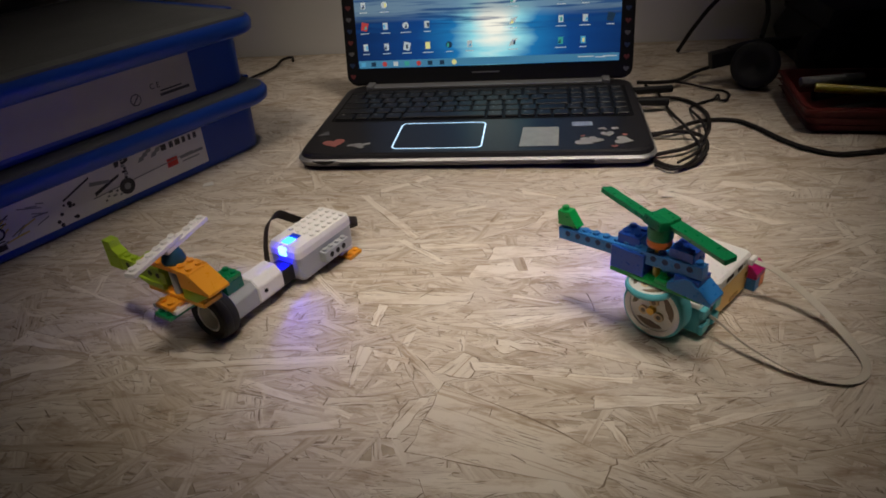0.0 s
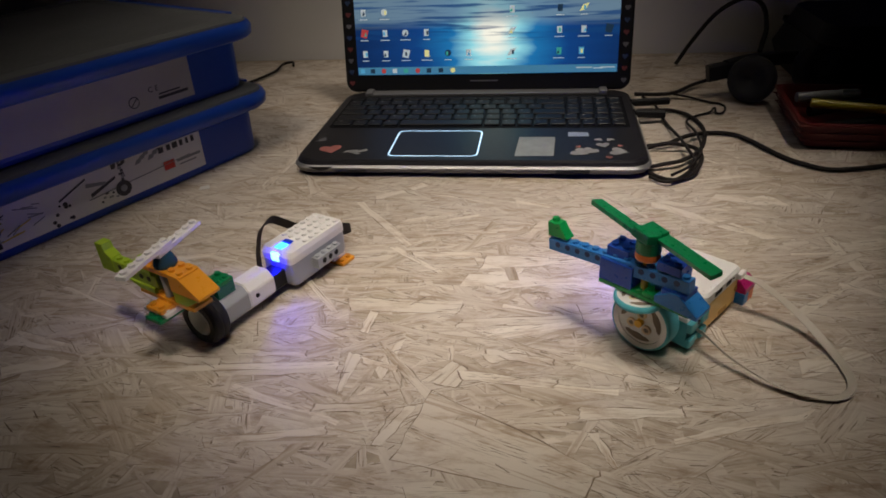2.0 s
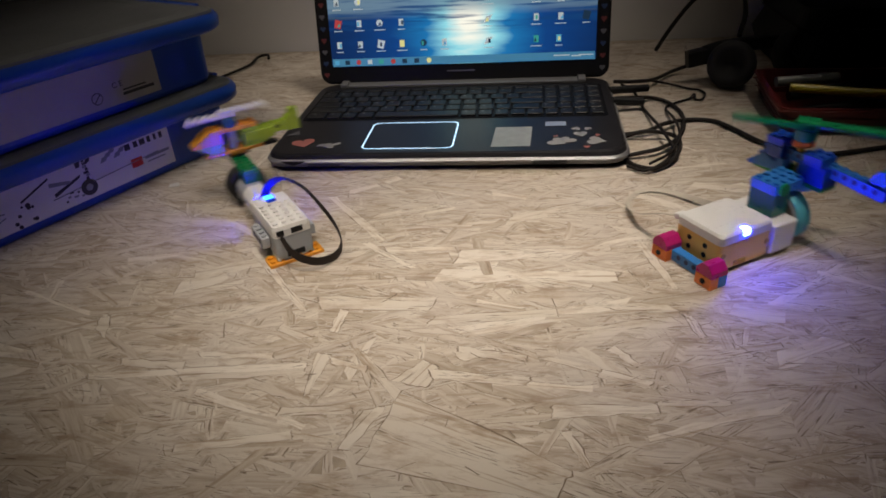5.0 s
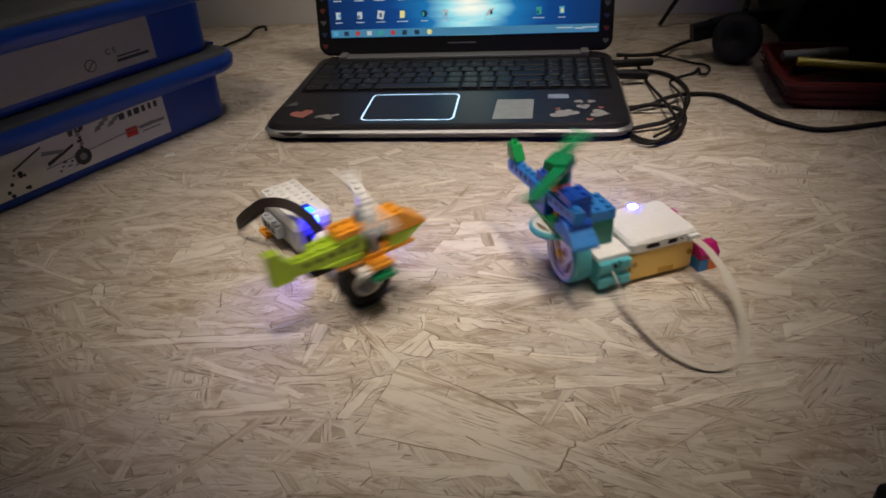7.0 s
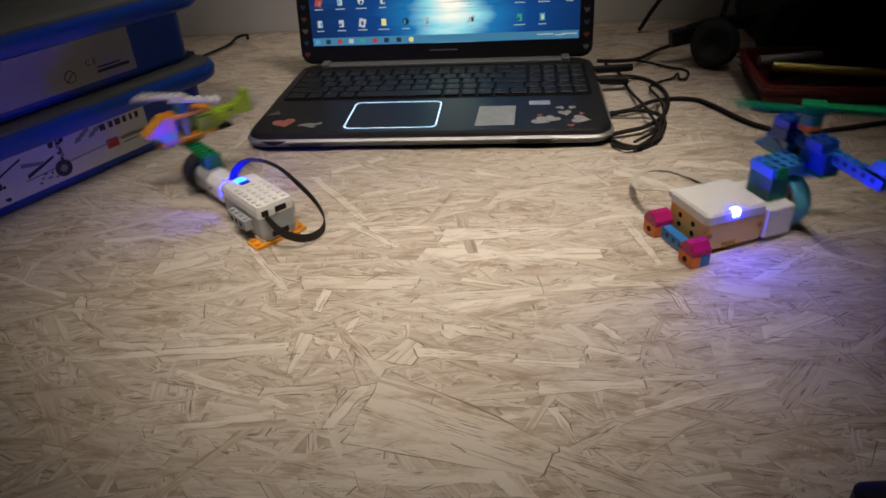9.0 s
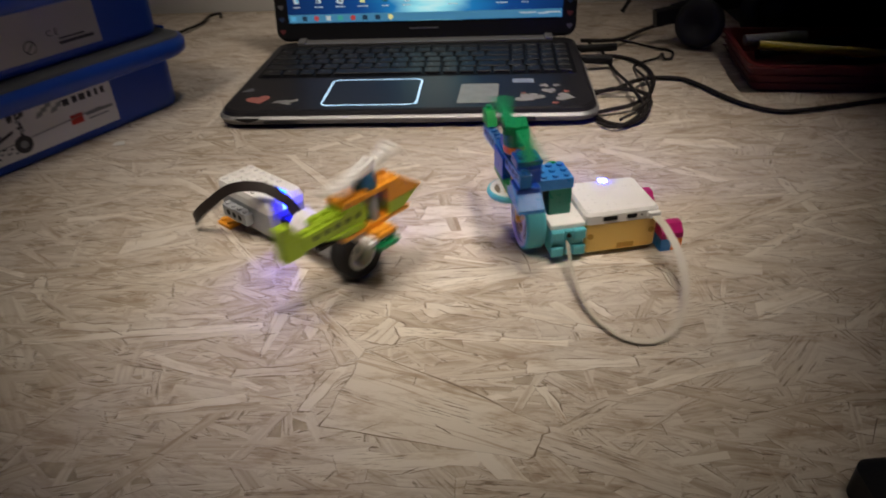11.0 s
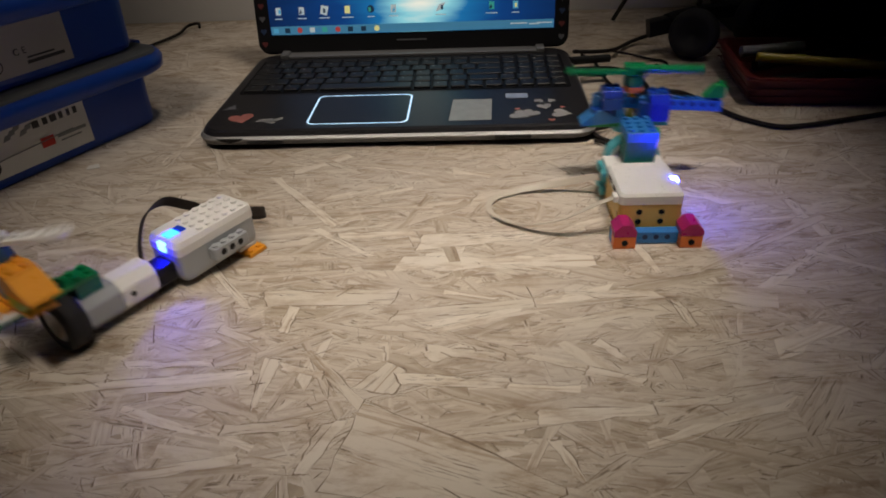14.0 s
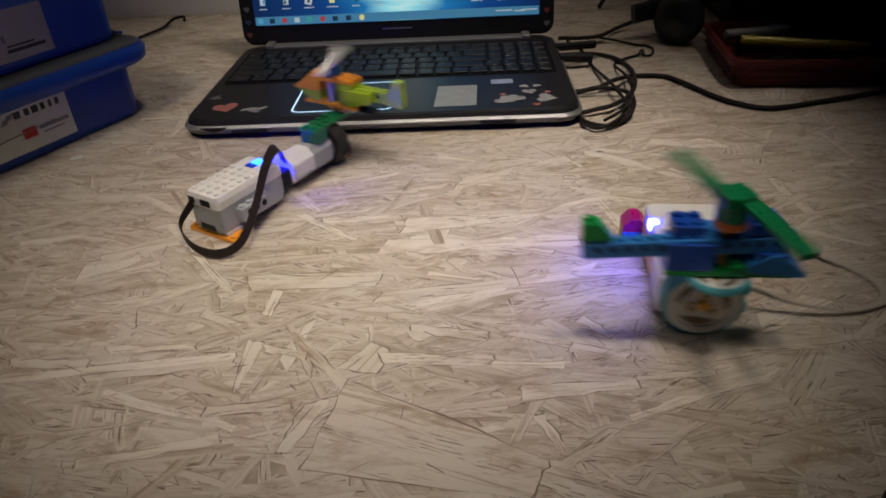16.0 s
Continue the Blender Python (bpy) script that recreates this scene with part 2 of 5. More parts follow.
def flake_material(name, tones, by_object=False, dark=(0.58, 0.49, 0.41), low=0.30, high=0.56):
    m = bpy.data.materials.new(name)
    m.use_nodes = True
    nt = m.node_tree
    N, Lk = nt.nodes, nt.links
    b = N["Principled BSDF"]
    geo = N.new("ShaderNodeNewGeometry")
    uv = N.new("ShaderNodeUVMap")
    sep = N.new("ShaderNodeSeparateXYZ")
    Lk.new(uv.outputs[0], sep.inputs[0])
    off = N.new("ShaderNodeMath")
    off.operation = "MULTIPLY"
    off.inputs[1].default_value = 37.0
    chance = N.new("ShaderNodeObjectInfo").outputs["Random"] if by_object else geo.outputs["Random Per Island"]
    Lk.new(chance, off.inputs[0])
    comb = N.new("ShaderNodeCombineXYZ")
    Lk.new(sep.outputs[0], comb.inputs[0])
    Lk.new(sep.outputs[1], comb.inputs[1])
    Lk.new(off.outputs[0], comb.inputs[2])
    mp = N.new("ShaderNodeMapping")
    mp.inputs["Scale"].default_value = (11, 230, 1)
    Lk.new(comb.outputs[0], mp.inputs["Vector"])
    grain = N.new("ShaderNodeTexNoise")
    grain.inputs["Scale"].default_value = 1.0
    grain.inputs["Detail"].default_value = 9
    grain.inputs["Roughness"].default_value = 0.65
    grain.inputs["Distortion"].default_value = 1.1
    Lk.new(mp.outputs[0], grain.inputs["Vector"])
    tone = N.new("ShaderNodeValToRGB")
    for k, c in enumerate(tones):
        if k < 2:
            tone.color_ramp.elements[k].color = (*c, 1)
        else:
            tone.color_ramp.elements.new((0.25, 0.6)[k - 2]).color = (*c, 1)
    Lk.new(chance, tone.inputs[0])
    streak = N.new("ShaderNodeValToRGB")
    streak.color_ramp.elements[0].position, streak.color_ramp.elements[0].color = low, (*dark, 1)
    streak.color_ramp.elements[1].position, streak.color_ramp.elements[1].color = high, (1, 1, 1, 1)
    Lk.new(grain.outputs["Fac"], streak.inputs[0])
    mul = N.new("ShaderNodeMixRGB")
    mul.blend_type = "MULTIPLY"
    mul.inputs[0].default_value = 0.95
    Lk.new(tone.outputs[0], mul.inputs[1])
    Lk.new(streak.outputs[0], mul.inputs[2])
    tc = N.new("ShaderNodeTexCoord")
    cloud = N.new("ShaderNodeTexNoise")
    cloud.inputs["Scale"].default_value = 9
    cloud.inputs["Detail"].default_value = 5
    Lk.new(tc.outputs["Object"], cloud.inputs["Vector"])
    cr = N.new("ShaderNodeValToRGB")
    cr.color_ramp.elements[0].position, cr.color_ramp.elements[1].position = 0.42, 0.68
    cr.color_ramp.elements[0].color, cr.color_ramp.elements[1].color = (0, 0, 0, 1), (0.5, 0.5, 0.5, 1)
    Lk.new(cloud.outputs["Fac"], cr.inputs[0])
    wash = N.new("ShaderNodeMixRGB")
    wash.inputs[2].default_value = (0.60, 0.55, 0.50, 1)
    Lk.new(cr.outputs[0], wash.inputs[0])
    Lk.new(mul.outputs[0], wash.inputs[1])
    # small brown blotches where the paint has worn off
    spot = N.new("ShaderNodeTexNoise")
    spot.inputs["Scale"].default_value = 70
    spot.inputs["Detail"].default_value = 7
    spot.inputs["Roughness"].default_value = 0.7
    mp3 = N.new("ShaderNodeMapping")
    mp3.inputs["Scale"].default_value = (0.35, 1, 1)
    Lk.new(tc.outputs["Object"], mp3.inputs[0])
    Lk.new(mp3.outputs[0], spot.inputs["Vector"])
    sr = N.new("ShaderNodeValToRGB")
    sr.color_ramp.elements[0].position, sr.color_ramp.elements[1].position = 0.34, 0.50
    sr.color_ramp.elements[0].color, sr.color_ramp.elements[1].color = (0.62, 0.52, 0.42, 1), (1, 1, 1, 1)
    Lk.new(spot.outputs["Fac"], sr.inputs[0])
    worn = N.new("ShaderNodeMixRGB")
    worn.blend_type = "MULTIPLY"
    worn.inputs[0].default_value = 0.8
    Lk.new(wash.outputs[0], worn.inputs[1])
    Lk.new(sr.outputs[0], worn.inputs[2])
    # short dark flecks along the grain, in clusters
    mp4 = N.new("ShaderNodeMapping")
    mp4.inputs["Scale"].default_value = (75, 950, 1)
    Lk.new(comb.outputs[0], mp4.inputs["Vector"])
    fleck = N.new("ShaderNodeTexNoise")
    fleck.inputs["Scale"].default_value = 1.0
    fleck.inputs["Detail"].default_value = 2
    Lk.new(mp4.outputs[0], fleck.inputs["Vector"])
    cut = N.new("ShaderNodeMapRange")
    cut.inputs["From Min"].default_value, cut.inputs["From Max"].default_value = 0.58, 0.64
    Lk.new(fleck.outputs["Fac"], cut.inputs["Value"])
    mp5 = N.new("ShaderNodeMapping")
    mp5.inputs["Scale"].default_value = (16, 60, 1)
    Lk.new(comb.outputs[0], mp5.inputs["Vector"])
    herd = N.new("ShaderNodeTexNoise")
    herd.inputs["Scale"].default_value = 1.0
    Lk.new(mp5.outputs[0], herd.inputs["Vector"])
    near = N.new("ShaderNodeMapRange")
    near.inputs["From Min"].default_value, near.inputs["From Max"].default_value = 0.50, 0.60
    near.inputs["To Max"].default_value = 0.9
    Lk.new(herd.outputs["Fac"], near.inputs["Value"])
    amount = N.new("ShaderNodeMath")
    amount.operation = "MULTIPLY"
    Lk.new(cut.outputs[0], amount.inputs[0])
    Lk.new(near.outputs[0], amount.inputs[1])
    flecked = N.new("ShaderNodeMixRGB")
    flecked.inputs[2].default_value = (0.19, 0.14, 0.095, 1)
    Lk.new(amount.outputs[0], flecked.inputs[0])
    Lk.new(worn.outputs[0], flecked.inputs[1])
    Lk.new(flecked.outputs[0], b.inputs["Base Color"])
    b.inputs["Roughness"].default_value = 0.62
    b.inputs["Specular IOR Level"].default_value = 0.3
    bp = N.new("ShaderNodeBump")
    bp.inputs["Strength"].default_value = 0.35
    bp.inputs["Distance"].default_value = 0.0006
    Lk.new(grain.outputs["Fac"], bp.inputs["Height"])
    Lk.new(bp.outputs[0], b.inputs["Normal"])
    return m


M_FLAKE = flake_material("whitewashed_strand_wood", [(0.50, 0.425, 0.33), (0.66, 0.60, 0.51), (0.57, 0.50, 0.41), (0.62, 0.555, 0.47)])
M_FLAKE_LONE = flake_material("single_strand_wood", [(0.50, 0.425, 0.33), (0.66, 0.60, 0.51), (0.57, 0.50, 0.41), (0.62, 0.555, 0.47)], True)
M_FLAKE_PALE = flake_material("pale_strand_wood", [(0.62, 0.555, 0.465), (0.73, 0.67, 0.58), (0.66, 0.60, 0.51), (0.70, 0.64, 0.55)], True, (0.62, 0.53, 0.44), 0.36, 0.46)
M_BOARD = material("dark_strand_wood", (0.40, 0.33, 0.25), 0.75, var=0.4, scale=130, bump=0.4, bump_scale=400)

# the room
rng = np.random.default_rng(4)
WALL_Y = 0.52


def plain_box(name, x0, x1, y0, y1, z0, z1, mat, label, category):
    bm = bmesh.new()
    add_box(bm, x0, x1, y0, y1, z0, z1)
    return tagged(part(name, bm, mat), label, category, kind="structure")


plain_box("wall_north", -2.0, 2.0, WALL_Y, WALL_Y + 0.1, -0.75, 2.4, M_WALL, "plain white painted wall behind the worktable", "wall")
plain_box("wall_south", -2.0, 2.0, -2.6, -2.5, -0.75, 2.4, M_ROOM, "plain wall behind the viewer", "wall")
plain_box("wall_west", -2.1, -2.0, -2.5, WALL_Y, -0.75, 2.4, M_ROOM, "plain side wall of the room", "wall")
plain_box("wall_east", 2.0, 2.1, -2.5, WALL_Y, -0.75, 2.4, M_ROOM, "plain side wall of the room", "wall")
plain_box("floor", -2.1, 2.1, -2.6, WALL_Y + 0.1, -0.85, -0.75, M_ROOM, "plain floor of the room", "floor")
plain_box("ceiling", -2.1, 2.1, -2.6, WALL_Y + 0.1, 2.4, 2.5, M_ROOM, "plain ceiling of the room", "ceiling")

# the worktable of strand board
table = tagged(new("worktable"), "whitewashed strand board worktable with visible wood flakes", "table")
bm = bmesh.new()
add_box(bm, -1.1, 1.1, -0.75, WALL_Y - 0.002, -0.021, -0.0010)
tabletop = part("tabletop", bm, M_BOARD, table)
for x in (-1.0, 0.96):
    bm = bmesh.new()
    add_box(bm, x, x + 0.04, -0.70, 0.45, -0.75, -0.021)
    part("side_panel", bm, M_BOARD, table)


def flake_outline(length, width, r):
    n = max(3, int(length / 0.012))
    top, low = [], []
    skew0, skew1 = r.normal(0, 0.35, 2) * width
    w0, w1 = r.uniform(0.55, 1.0, 2)
    for i in range(n + 1):
        s = i / n
        u = (s - 0.5) * length
        w = width * 0.5 * (w0 + (w1 - w0) * s)
        j = 0.10 * width
        top.append((u + skew0 * (1 - s) + skew1 * s + r.normal(0, 0.001), w + r.normal(0, j)))
        low.append((u - skew0 * (1 - s) - skew1 * s + r.normal(0, 0.001), -w + r.normal(0, j)))
    return low + top[::-1]


M_RIM = material("brown_strand_edge", (0.21, 0.155, 0.105), 0.75, var=0.4, scale=90)


def flakes(rows, r, quads=(), rims=0.0, top=0.0):
    """Thin wood strands: centre, turn, length, width and height of each, as one mesh with its grain along each strand."""
    verts, faces, uvs, slots = [], [], [], []
    for x, y, turn, length, width, z in rows:
        pts = flake_outline(length, width, r)
        c, s = math.cos(turn), math.sin(turn)
        tu, tv = r.normal(0, 0.0006), r.normal(0, 0.004)
        base = len(verts)
        o = r.uniform(0, 5)
        for u, v in pts:
            zz = min(z + tu * u + tv * v, top)
            verts.append((x + c * u - s * v, y + s * u + c * v, zz))
            uvs.append((u + o, v + o))
        faces.append(tuple(range(base, base + len(pts))))
        slots.append(0)
        if r.random() < rims:
            # the raw brown edge that shows beside the painted face
            way, wide = r.uniform(0, 6.283), r.uniform(0.0002, 0.0005)
            dx, dy = wide * math.cos(way), wide * math.sin(way)
            for i in range(len(pts)):
                q = verts[base + i]
                verts.append((q[0] + dx, q[1] + dy, q[2] - 0.00001))
                uvs.append(uvs[base + i])
            faces.append(tuple(range(base + len(pts), base + 2 * len(pts))))
            slots.append(1)
    for quad in quads:
        a, b, c, d = [Vector(p) for p in quad]
        along = ((c + d) - (a + b)) if ((c + d) - (a + b)).length > ((b + c) - (a + d)).length else ((b + c) - (a + d))
        turn = math.atan2(along.y, along.x)
        base = len(verts)
        ring = [p.lerp(q, k / 6) for p, q in ((a, b), (b, c), (c, d), (d, a)) for k in range(6)]
        o = r.uniform(0, 5)
        for p in ring:
            x, y = p.x + r.normal(0, 0.0006), p.y + r.normal(0, 0.0006)
            verts.append((x, y, 0.0))
            uvs.append((math.cos(turn) * x + math.sin(turn) * y + o, math.cos(turn) * y - math.sin(turn) * x + o))
        faces.append(tuple(range(base, base + len(ring))))
        slots.append(0)
        middle = (a + b + c + d) / 4
        for p in range(len(ring)):
            q = verts[base + p]
            out = (ring[p] - middle).normalized() * r.uniform(0.0001, 0.0013)
            verts.append((q[0] + out.x, q[1] + out.y, q[2] - 0.000002))
            uvs.append(uvs[base + p])
        faces.append(tuple(range(base + len(ring), base + 2 * len(ring))))
        slots.append(1)
    me = bpy.data.meshes.new("flakes")
    me.from_pydata(verts, [], faces)
    layer = me.uv_layers.new(name="UVMap")
    flat = np.array([uvs[v] for f in faces for v in f], dtype=np.float32).ravel()
    layer.data.foreach_set("uv", flat)
    me.materials.append(M_FLAKE)
    me.materials.append(M_RIM)
    me.polygons.foreach_set("material_index", slots)
    return me


rows = []
for i in range(21000):
    y = rng.uniform(-0.74, WALL_Y - 0.03)
    x = rng.uniform(-0.75, 0.75)
    length = float(np.clip(rng.lognormal(-2.95, 0.5), 0.012, 0.16))
    width = float(np.clip(rng.lognormal(-4.85, 0.6), 0.0018, 0.03))
    turn = rng.normal(0, 0.32) if rng.random() < 0.72 else rng.uniform(-1.5, 1.5)
    rows.append((x, y, turn, length, width, -0.00005 - 0.00022 * rng.random() ** 0.8))
# large strands that stand out on the top layer
BIG = [
    ((-0.157, -0.138), (-0.149, -0.138), (-0.071, -0.230), (-0.080, -0.228)),
    ((-0.049, -0.226), (-0.042, -0.228), (-0.044, -0.254), (-0.051, -0.252)),
    ((-0.053, -0.277), (-0.042, -0.279), (-0.047, -0.314), (-0.050, -0.319)),
    ((-0.031, -0.270), (-0.025, -0.270), (0.015, -0.315), (0.011, -0.321)),
    ((-0.043, -0.280), (-0.016, -0.288), (-0.015, -0.294), (-0.040, -0.286)),
    ((0.022, -0.280), (0.033, -0.288), (0.027, -0.306), (0.003, -0.302)),
    ((0.177, -0.125), (0.185, -0.125), (0.201, -0.193), (0.196, -0.194)),
    ((0.198, -0.222), (0.204, -0.223), (0.210, -0.249), (0.204, -0.251)),
    ((0.105, -0.325), (0.131, -0.317), (0.145, -0.317), (0.110, -0.327)),
    ((0.109, -0.338), (0.116, -0.338), (0.126, -0.363), (0.122, -0.364)),
    ((0.068, -0.099), (0.075, -0.079), (0.165, -0.042), (0.172, -0.053)),
    ((0.030, -0.162), (0.034, -0.140), (0.153, -0.137), (0.108, -0.149)),
    ((-0.033, -0.137), (0.027, -0.135), (0.030, -0.142), (-0.029, -0.146)),
    ((-0.056, -0.130), (-0.049, -0.128), (-0.000, -0.169), (-0.006, -0.170)),
    ((-0.083, 0.001), (-0.078, 0.006), (-0.024, -0.035), (-0.032, -0.038)),
    ((-0.071, -0.210), (0.022, -0.209), (0.018, -0.226), (-0.065, -0.226)),
    ((-0.142, -0.303), (-0.058, -0.291), (-0.055, -0.297), (-0.138, -0.308)),
    ((0.148, -0.261), (0.163, -0.279), (0.158, -0.282), (0.143, -0.265)),
    ((-0.110, -0.041), (-0.102, -0.041), (-0.031, -0.124), (-0.038, -0.130)),
    ((0.074, -0.177), (0.139, -0.189), (0.136, -0.195), (0.078, -0.182)),
    ((0.024, -0.232), (0.111, -0.221), (0.112, -0.230), (0.018, -0.243)),
    ((0.041, -0.272), (0.064, -0.265), (0.074, -0.271), (0.048, -0.281)),
    ((0.167, -0.311), (0.210, -0.308), (0.210, -0.313), (0.168, -0.316)),
    ((0.138, -0.284), (0.168, -0.294), (0.165, -0.300), (0.134, -0.291)),
    ((-0.008, -0.328), (0.015, -0.320), (0.013, -0.330), (-0.016, -0.355)),
    ((-0.207, -0.304), (-0.057, -0.286), (-0.056, -0.292), (-0.204, -0.310)),
    ((0.012, -0.311), (0.115, -0.366), (0.104, -0.387), (-0.003, -0.369)),
    ((-0.061, -0.329), (-0.018, -0.324), (-0.016, -0.331), (-0.061, -0.336)),
    ((-0.116, -0.361), (-0.049, -0.348), (-0.047, -0.353), (-0.114, -0.367)),
    ((-0.002, -0.326), (0.005, -0.323), (-0.010, -0.359), (-0.018, -0.359)),
    ((0.106, -0.318), (0.167, -0.314), (0.168, -0.321), (0.105, -0.328)),
    ((-0.139, -0.279), (-0.084, -0.278), (-0.082, -0.284), (-0.132, -0.285)),
    ((-0.231, -0.256), (-0.235, -0.238), (-0.228, -0.240), (-0.215, -0.269)),
    ((0.043, -0.265), (0.090, -0.274), (0.088, -0.281), (0.046, -0.272)),
    ((-0.191, -0.288), (-0.143, -0.290), (-0.142, -0.297), (-0.187, -0.296)),
    ((0.026, -0.289), (0.093, -0.294), (0.089, -0.302), (0.030, -0.298)),
]
fl = new("flake", flakes(rows, rng, rims=0.65, top=-0.00002))
fl.parent = table
fl.matrix_basis = pose(0, 0, -0.00030)
tagged(fl, "whitewashed pressed wood strands", kind="stuff")
# the strands that lie on top, one by one
for k, quad in enumerate(BIG):
    me = flakes([], rng, [quad])
    me.materials[0] = M_FLAKE_PALE
    shared("strand", me, tabletop, pose(0, 0, -0.00012 + 0.000003 * k))
for k in range(260):
    length = float(np.clip(rng.lognormal(-2.75, 0.4), 0.03, 0.14))
    width = float(np.clip(rng.lognormal(-4.65, 0.45), 0.004, 0.022))
    turn = rng.normal(0, 0.35) if rng.random() < 0.7 else rng.uniform(-1.5, 1.5)
    me = flakes([(0, 0, 0, length, width, 0.0)], rng, rims=0.8)
    me.materials[0] = M_FLAKE_PALE if k % 3 == 0 else M_FLAKE_LONE
    shared("strand", me, tabletop, pose(rng.uniform(-0.40, 0.42), rng.uniform(-0.42, 0.12), -0.00028 + 0.0000005 * k, 0, 0, math.degrees(turn)))
# thin dark slits between the strands
rows = []
for i in range(3000):
    turn = rng.normal(0, 0.30) if rng.random() < 0.75 else rng.uniform(-1.5, 1.5)
    rows.append((rng.uniform(-0.7, 0.7), rng.uniform(-0.6, WALL_Y - 0.03), turn, float(np.clip(rng.lognormal(-5.0, 0.55), 0.002, 0.020)), float(rng.uniform(0.0002, 0.0009)), 0.0))
slits = flakes(rows, rng)
slits.materials.clear()
slits.materials.append(material("dark_wood_slit", (0.17, 0.125, 0.085), 0.8, var=0.4, scale=90))
for v in slits.vertices:
    v.co.z = 0.00002
sl = new("slit", slits)
sl.parent = table
tagged(sl, "dark slits between the strands", kind="stuff")

# ---- the laptop ----
LAP_W, LAP_D, LAP_Z = 0.187, 0.240, 0.027


def round_rect(x0, x1, y0, y1, r, n=6):
    out = []
    for cx, cy, a0 in ((x1 - r, y1 - r, 0), (x0 + r, y1 - r, 90), (x0 + r, y0 + r, 180), (x1 - r, y0 + r, 270)):
        for k in range(n + 1):
            a = radians(a0 + 90 * k / n)
            out.append((cx + r * math.cos(a), cy + r * math.sin(a)))
    return out


def add_slab(bm, layers):
    """Layers of (outline, z) of equal length, skinned."""
    rings = [[bm.verts.new((x, y, z)) for x, y in o] for o, z in layers]
    n = len(rings[0])
    for a, b in zip(rings, rings[1:]):
        for k in range(n):
            bm.faces.new((a[k], a[(k + 1) % n], b[(k + 1) % n], b[k]))
    bm.faces.new(rings[0][::-1])
    bm.faces.new(rings[-1])
    return [v for r in rings for v in r]


laptop = tagged(new("laptop"), "open dark laptop with stickers, lit touchpad and blue desktop screen", "laptop")
laptop.matrix_basis = Matrix.Translation((-0.0027, 0.0198, -0.0091)) @ Matrix.Scale(1.033, 4)
bm = bmesh.new()
add_slab(bm, [(round_rect(-0.172, 0.172, 0.016, 0.228, 0.02), 0.0100), (round_rect(-0.185, 0.185, 0.003, 0.238, 0.022), 0.0122), (round_rect(-0.187, 0.187, 0.0, 0.240, 0.022), 0.0142)])
part("underside", bm, M_BLACK, laptop, smooth=False)
bm = bmesh.new()
add_slab(bm, [(round_rect(-0.1875, 0.1875, -0.0003, 0.2405, 0.022), 0.0142), (round_rect(-0.1885, 0.1885, -0.0013, 0.241, 0.022), 0.0175)])
part("edge_band", bm, material("dark_grey_edge_metal", (0.13, 0.13, 0.135), 0.4, metal=0.5, var=0.15), laptop, "dark grey lower edge")
bm = bmesh.new()
add_slab(bm, [(round_rect(-0.1885, 0.1885, -0.0015, 0.241, 0.022), 0.0176), (round_rect(-0.189, 0.189, -0.0022, 0.241, 0.022), 0.0194), (round_rect(-0.1875, 0.1875, 0.0, 0.2405, 0.022), 0.0215)])
part("silver_rim", bm, M_SILVER, laptop, "brushed silver edge trim")
bm = bmesh.new()
add_slab(bm, [(round_rect(-0.1865, 0.1865, 0.001, 0.240, 0.022), 0.0215), (round_rect(-0.185, 0.185, 0.003, 0.239, 0.022), 0.0250), (round_rect(-0.182, 0.182, 0.006, 0.236, 0.02), 0.0262)])
deck = part("palm_deck", bm, M_DECK, laptop, "dark brushed keyboard deck")
for x in (-0.16, 0.16):
    for y in (0.03, 0.21):
        bm = bmesh.new()
        add_cyl(bm, 0.008, 0.0020, Matrix.Translation((x, y, 0.00981)), 16)
        part("foot", bm, M_TYRE, laptop)
# slots and notch of the front edge
for x0, x1, n in ((-0.139, -0.105, 2), (0.093, 0.126, 3)):
    for k in range(n):
        bm = bmesh.new()
        add_box(bm, x0, x1, -0.0024, -0.0015, 0.0148 + k * 0.0018, 0.0156 + k * 0.0018)
        part("front_slot", bm, M_BLACK, laptop)
bm = bmesh.new()
add_prism(bm, [(-0.168, 0.0205), (-0.142, 0.0205), (-0.146, 0.0185), (-0.155, 0.0160), (-0.163, 0.0185)], -0.0026, -0.001)
part("lid_notch", bm, M_BLACK, laptop)
# keyboard
KX0, KX1, KY0, KY1 = -0.172, 0.172, 0.103, 0.207
bm = bmesh.new()
add_slab(bm, [(round_rect(KX0 - 0.003, KX1 + 0.003, KY0 - 0.003, KY1 + 0.003, 0.004), 0.0258), (round_rect(KX0 - 0.003, KX1 + 0.003, KY0 - 0.003, KY1 + 0.003, 0.004), 0.0266)])
keyboard = part("keyboard", bm, M_WELL, laptop)
UNIT = (KX1 - KX0) / 18.6
ROWS = [
    [1] * 14 + [1] + [0.9] * 4,
    [1] * 13 + [2.0] + [0.9] * 4,
    [1.5] + [1] * 12 + [1.5] + [0.9] * 4,
    [1.8] + [1] * 11 + [2.2] + [0.9] * 4,
    [2.3] + [1] * 10 + [1.7] + [0.9] * 4,
    [1.3, 1, 1, 1.1, 5.4, 1.1, 1, 1, 1, 1.1] + [0.9] * 4,
]
heights = [0.012] + [0.0184] * 5
y = KY1
cache = {}
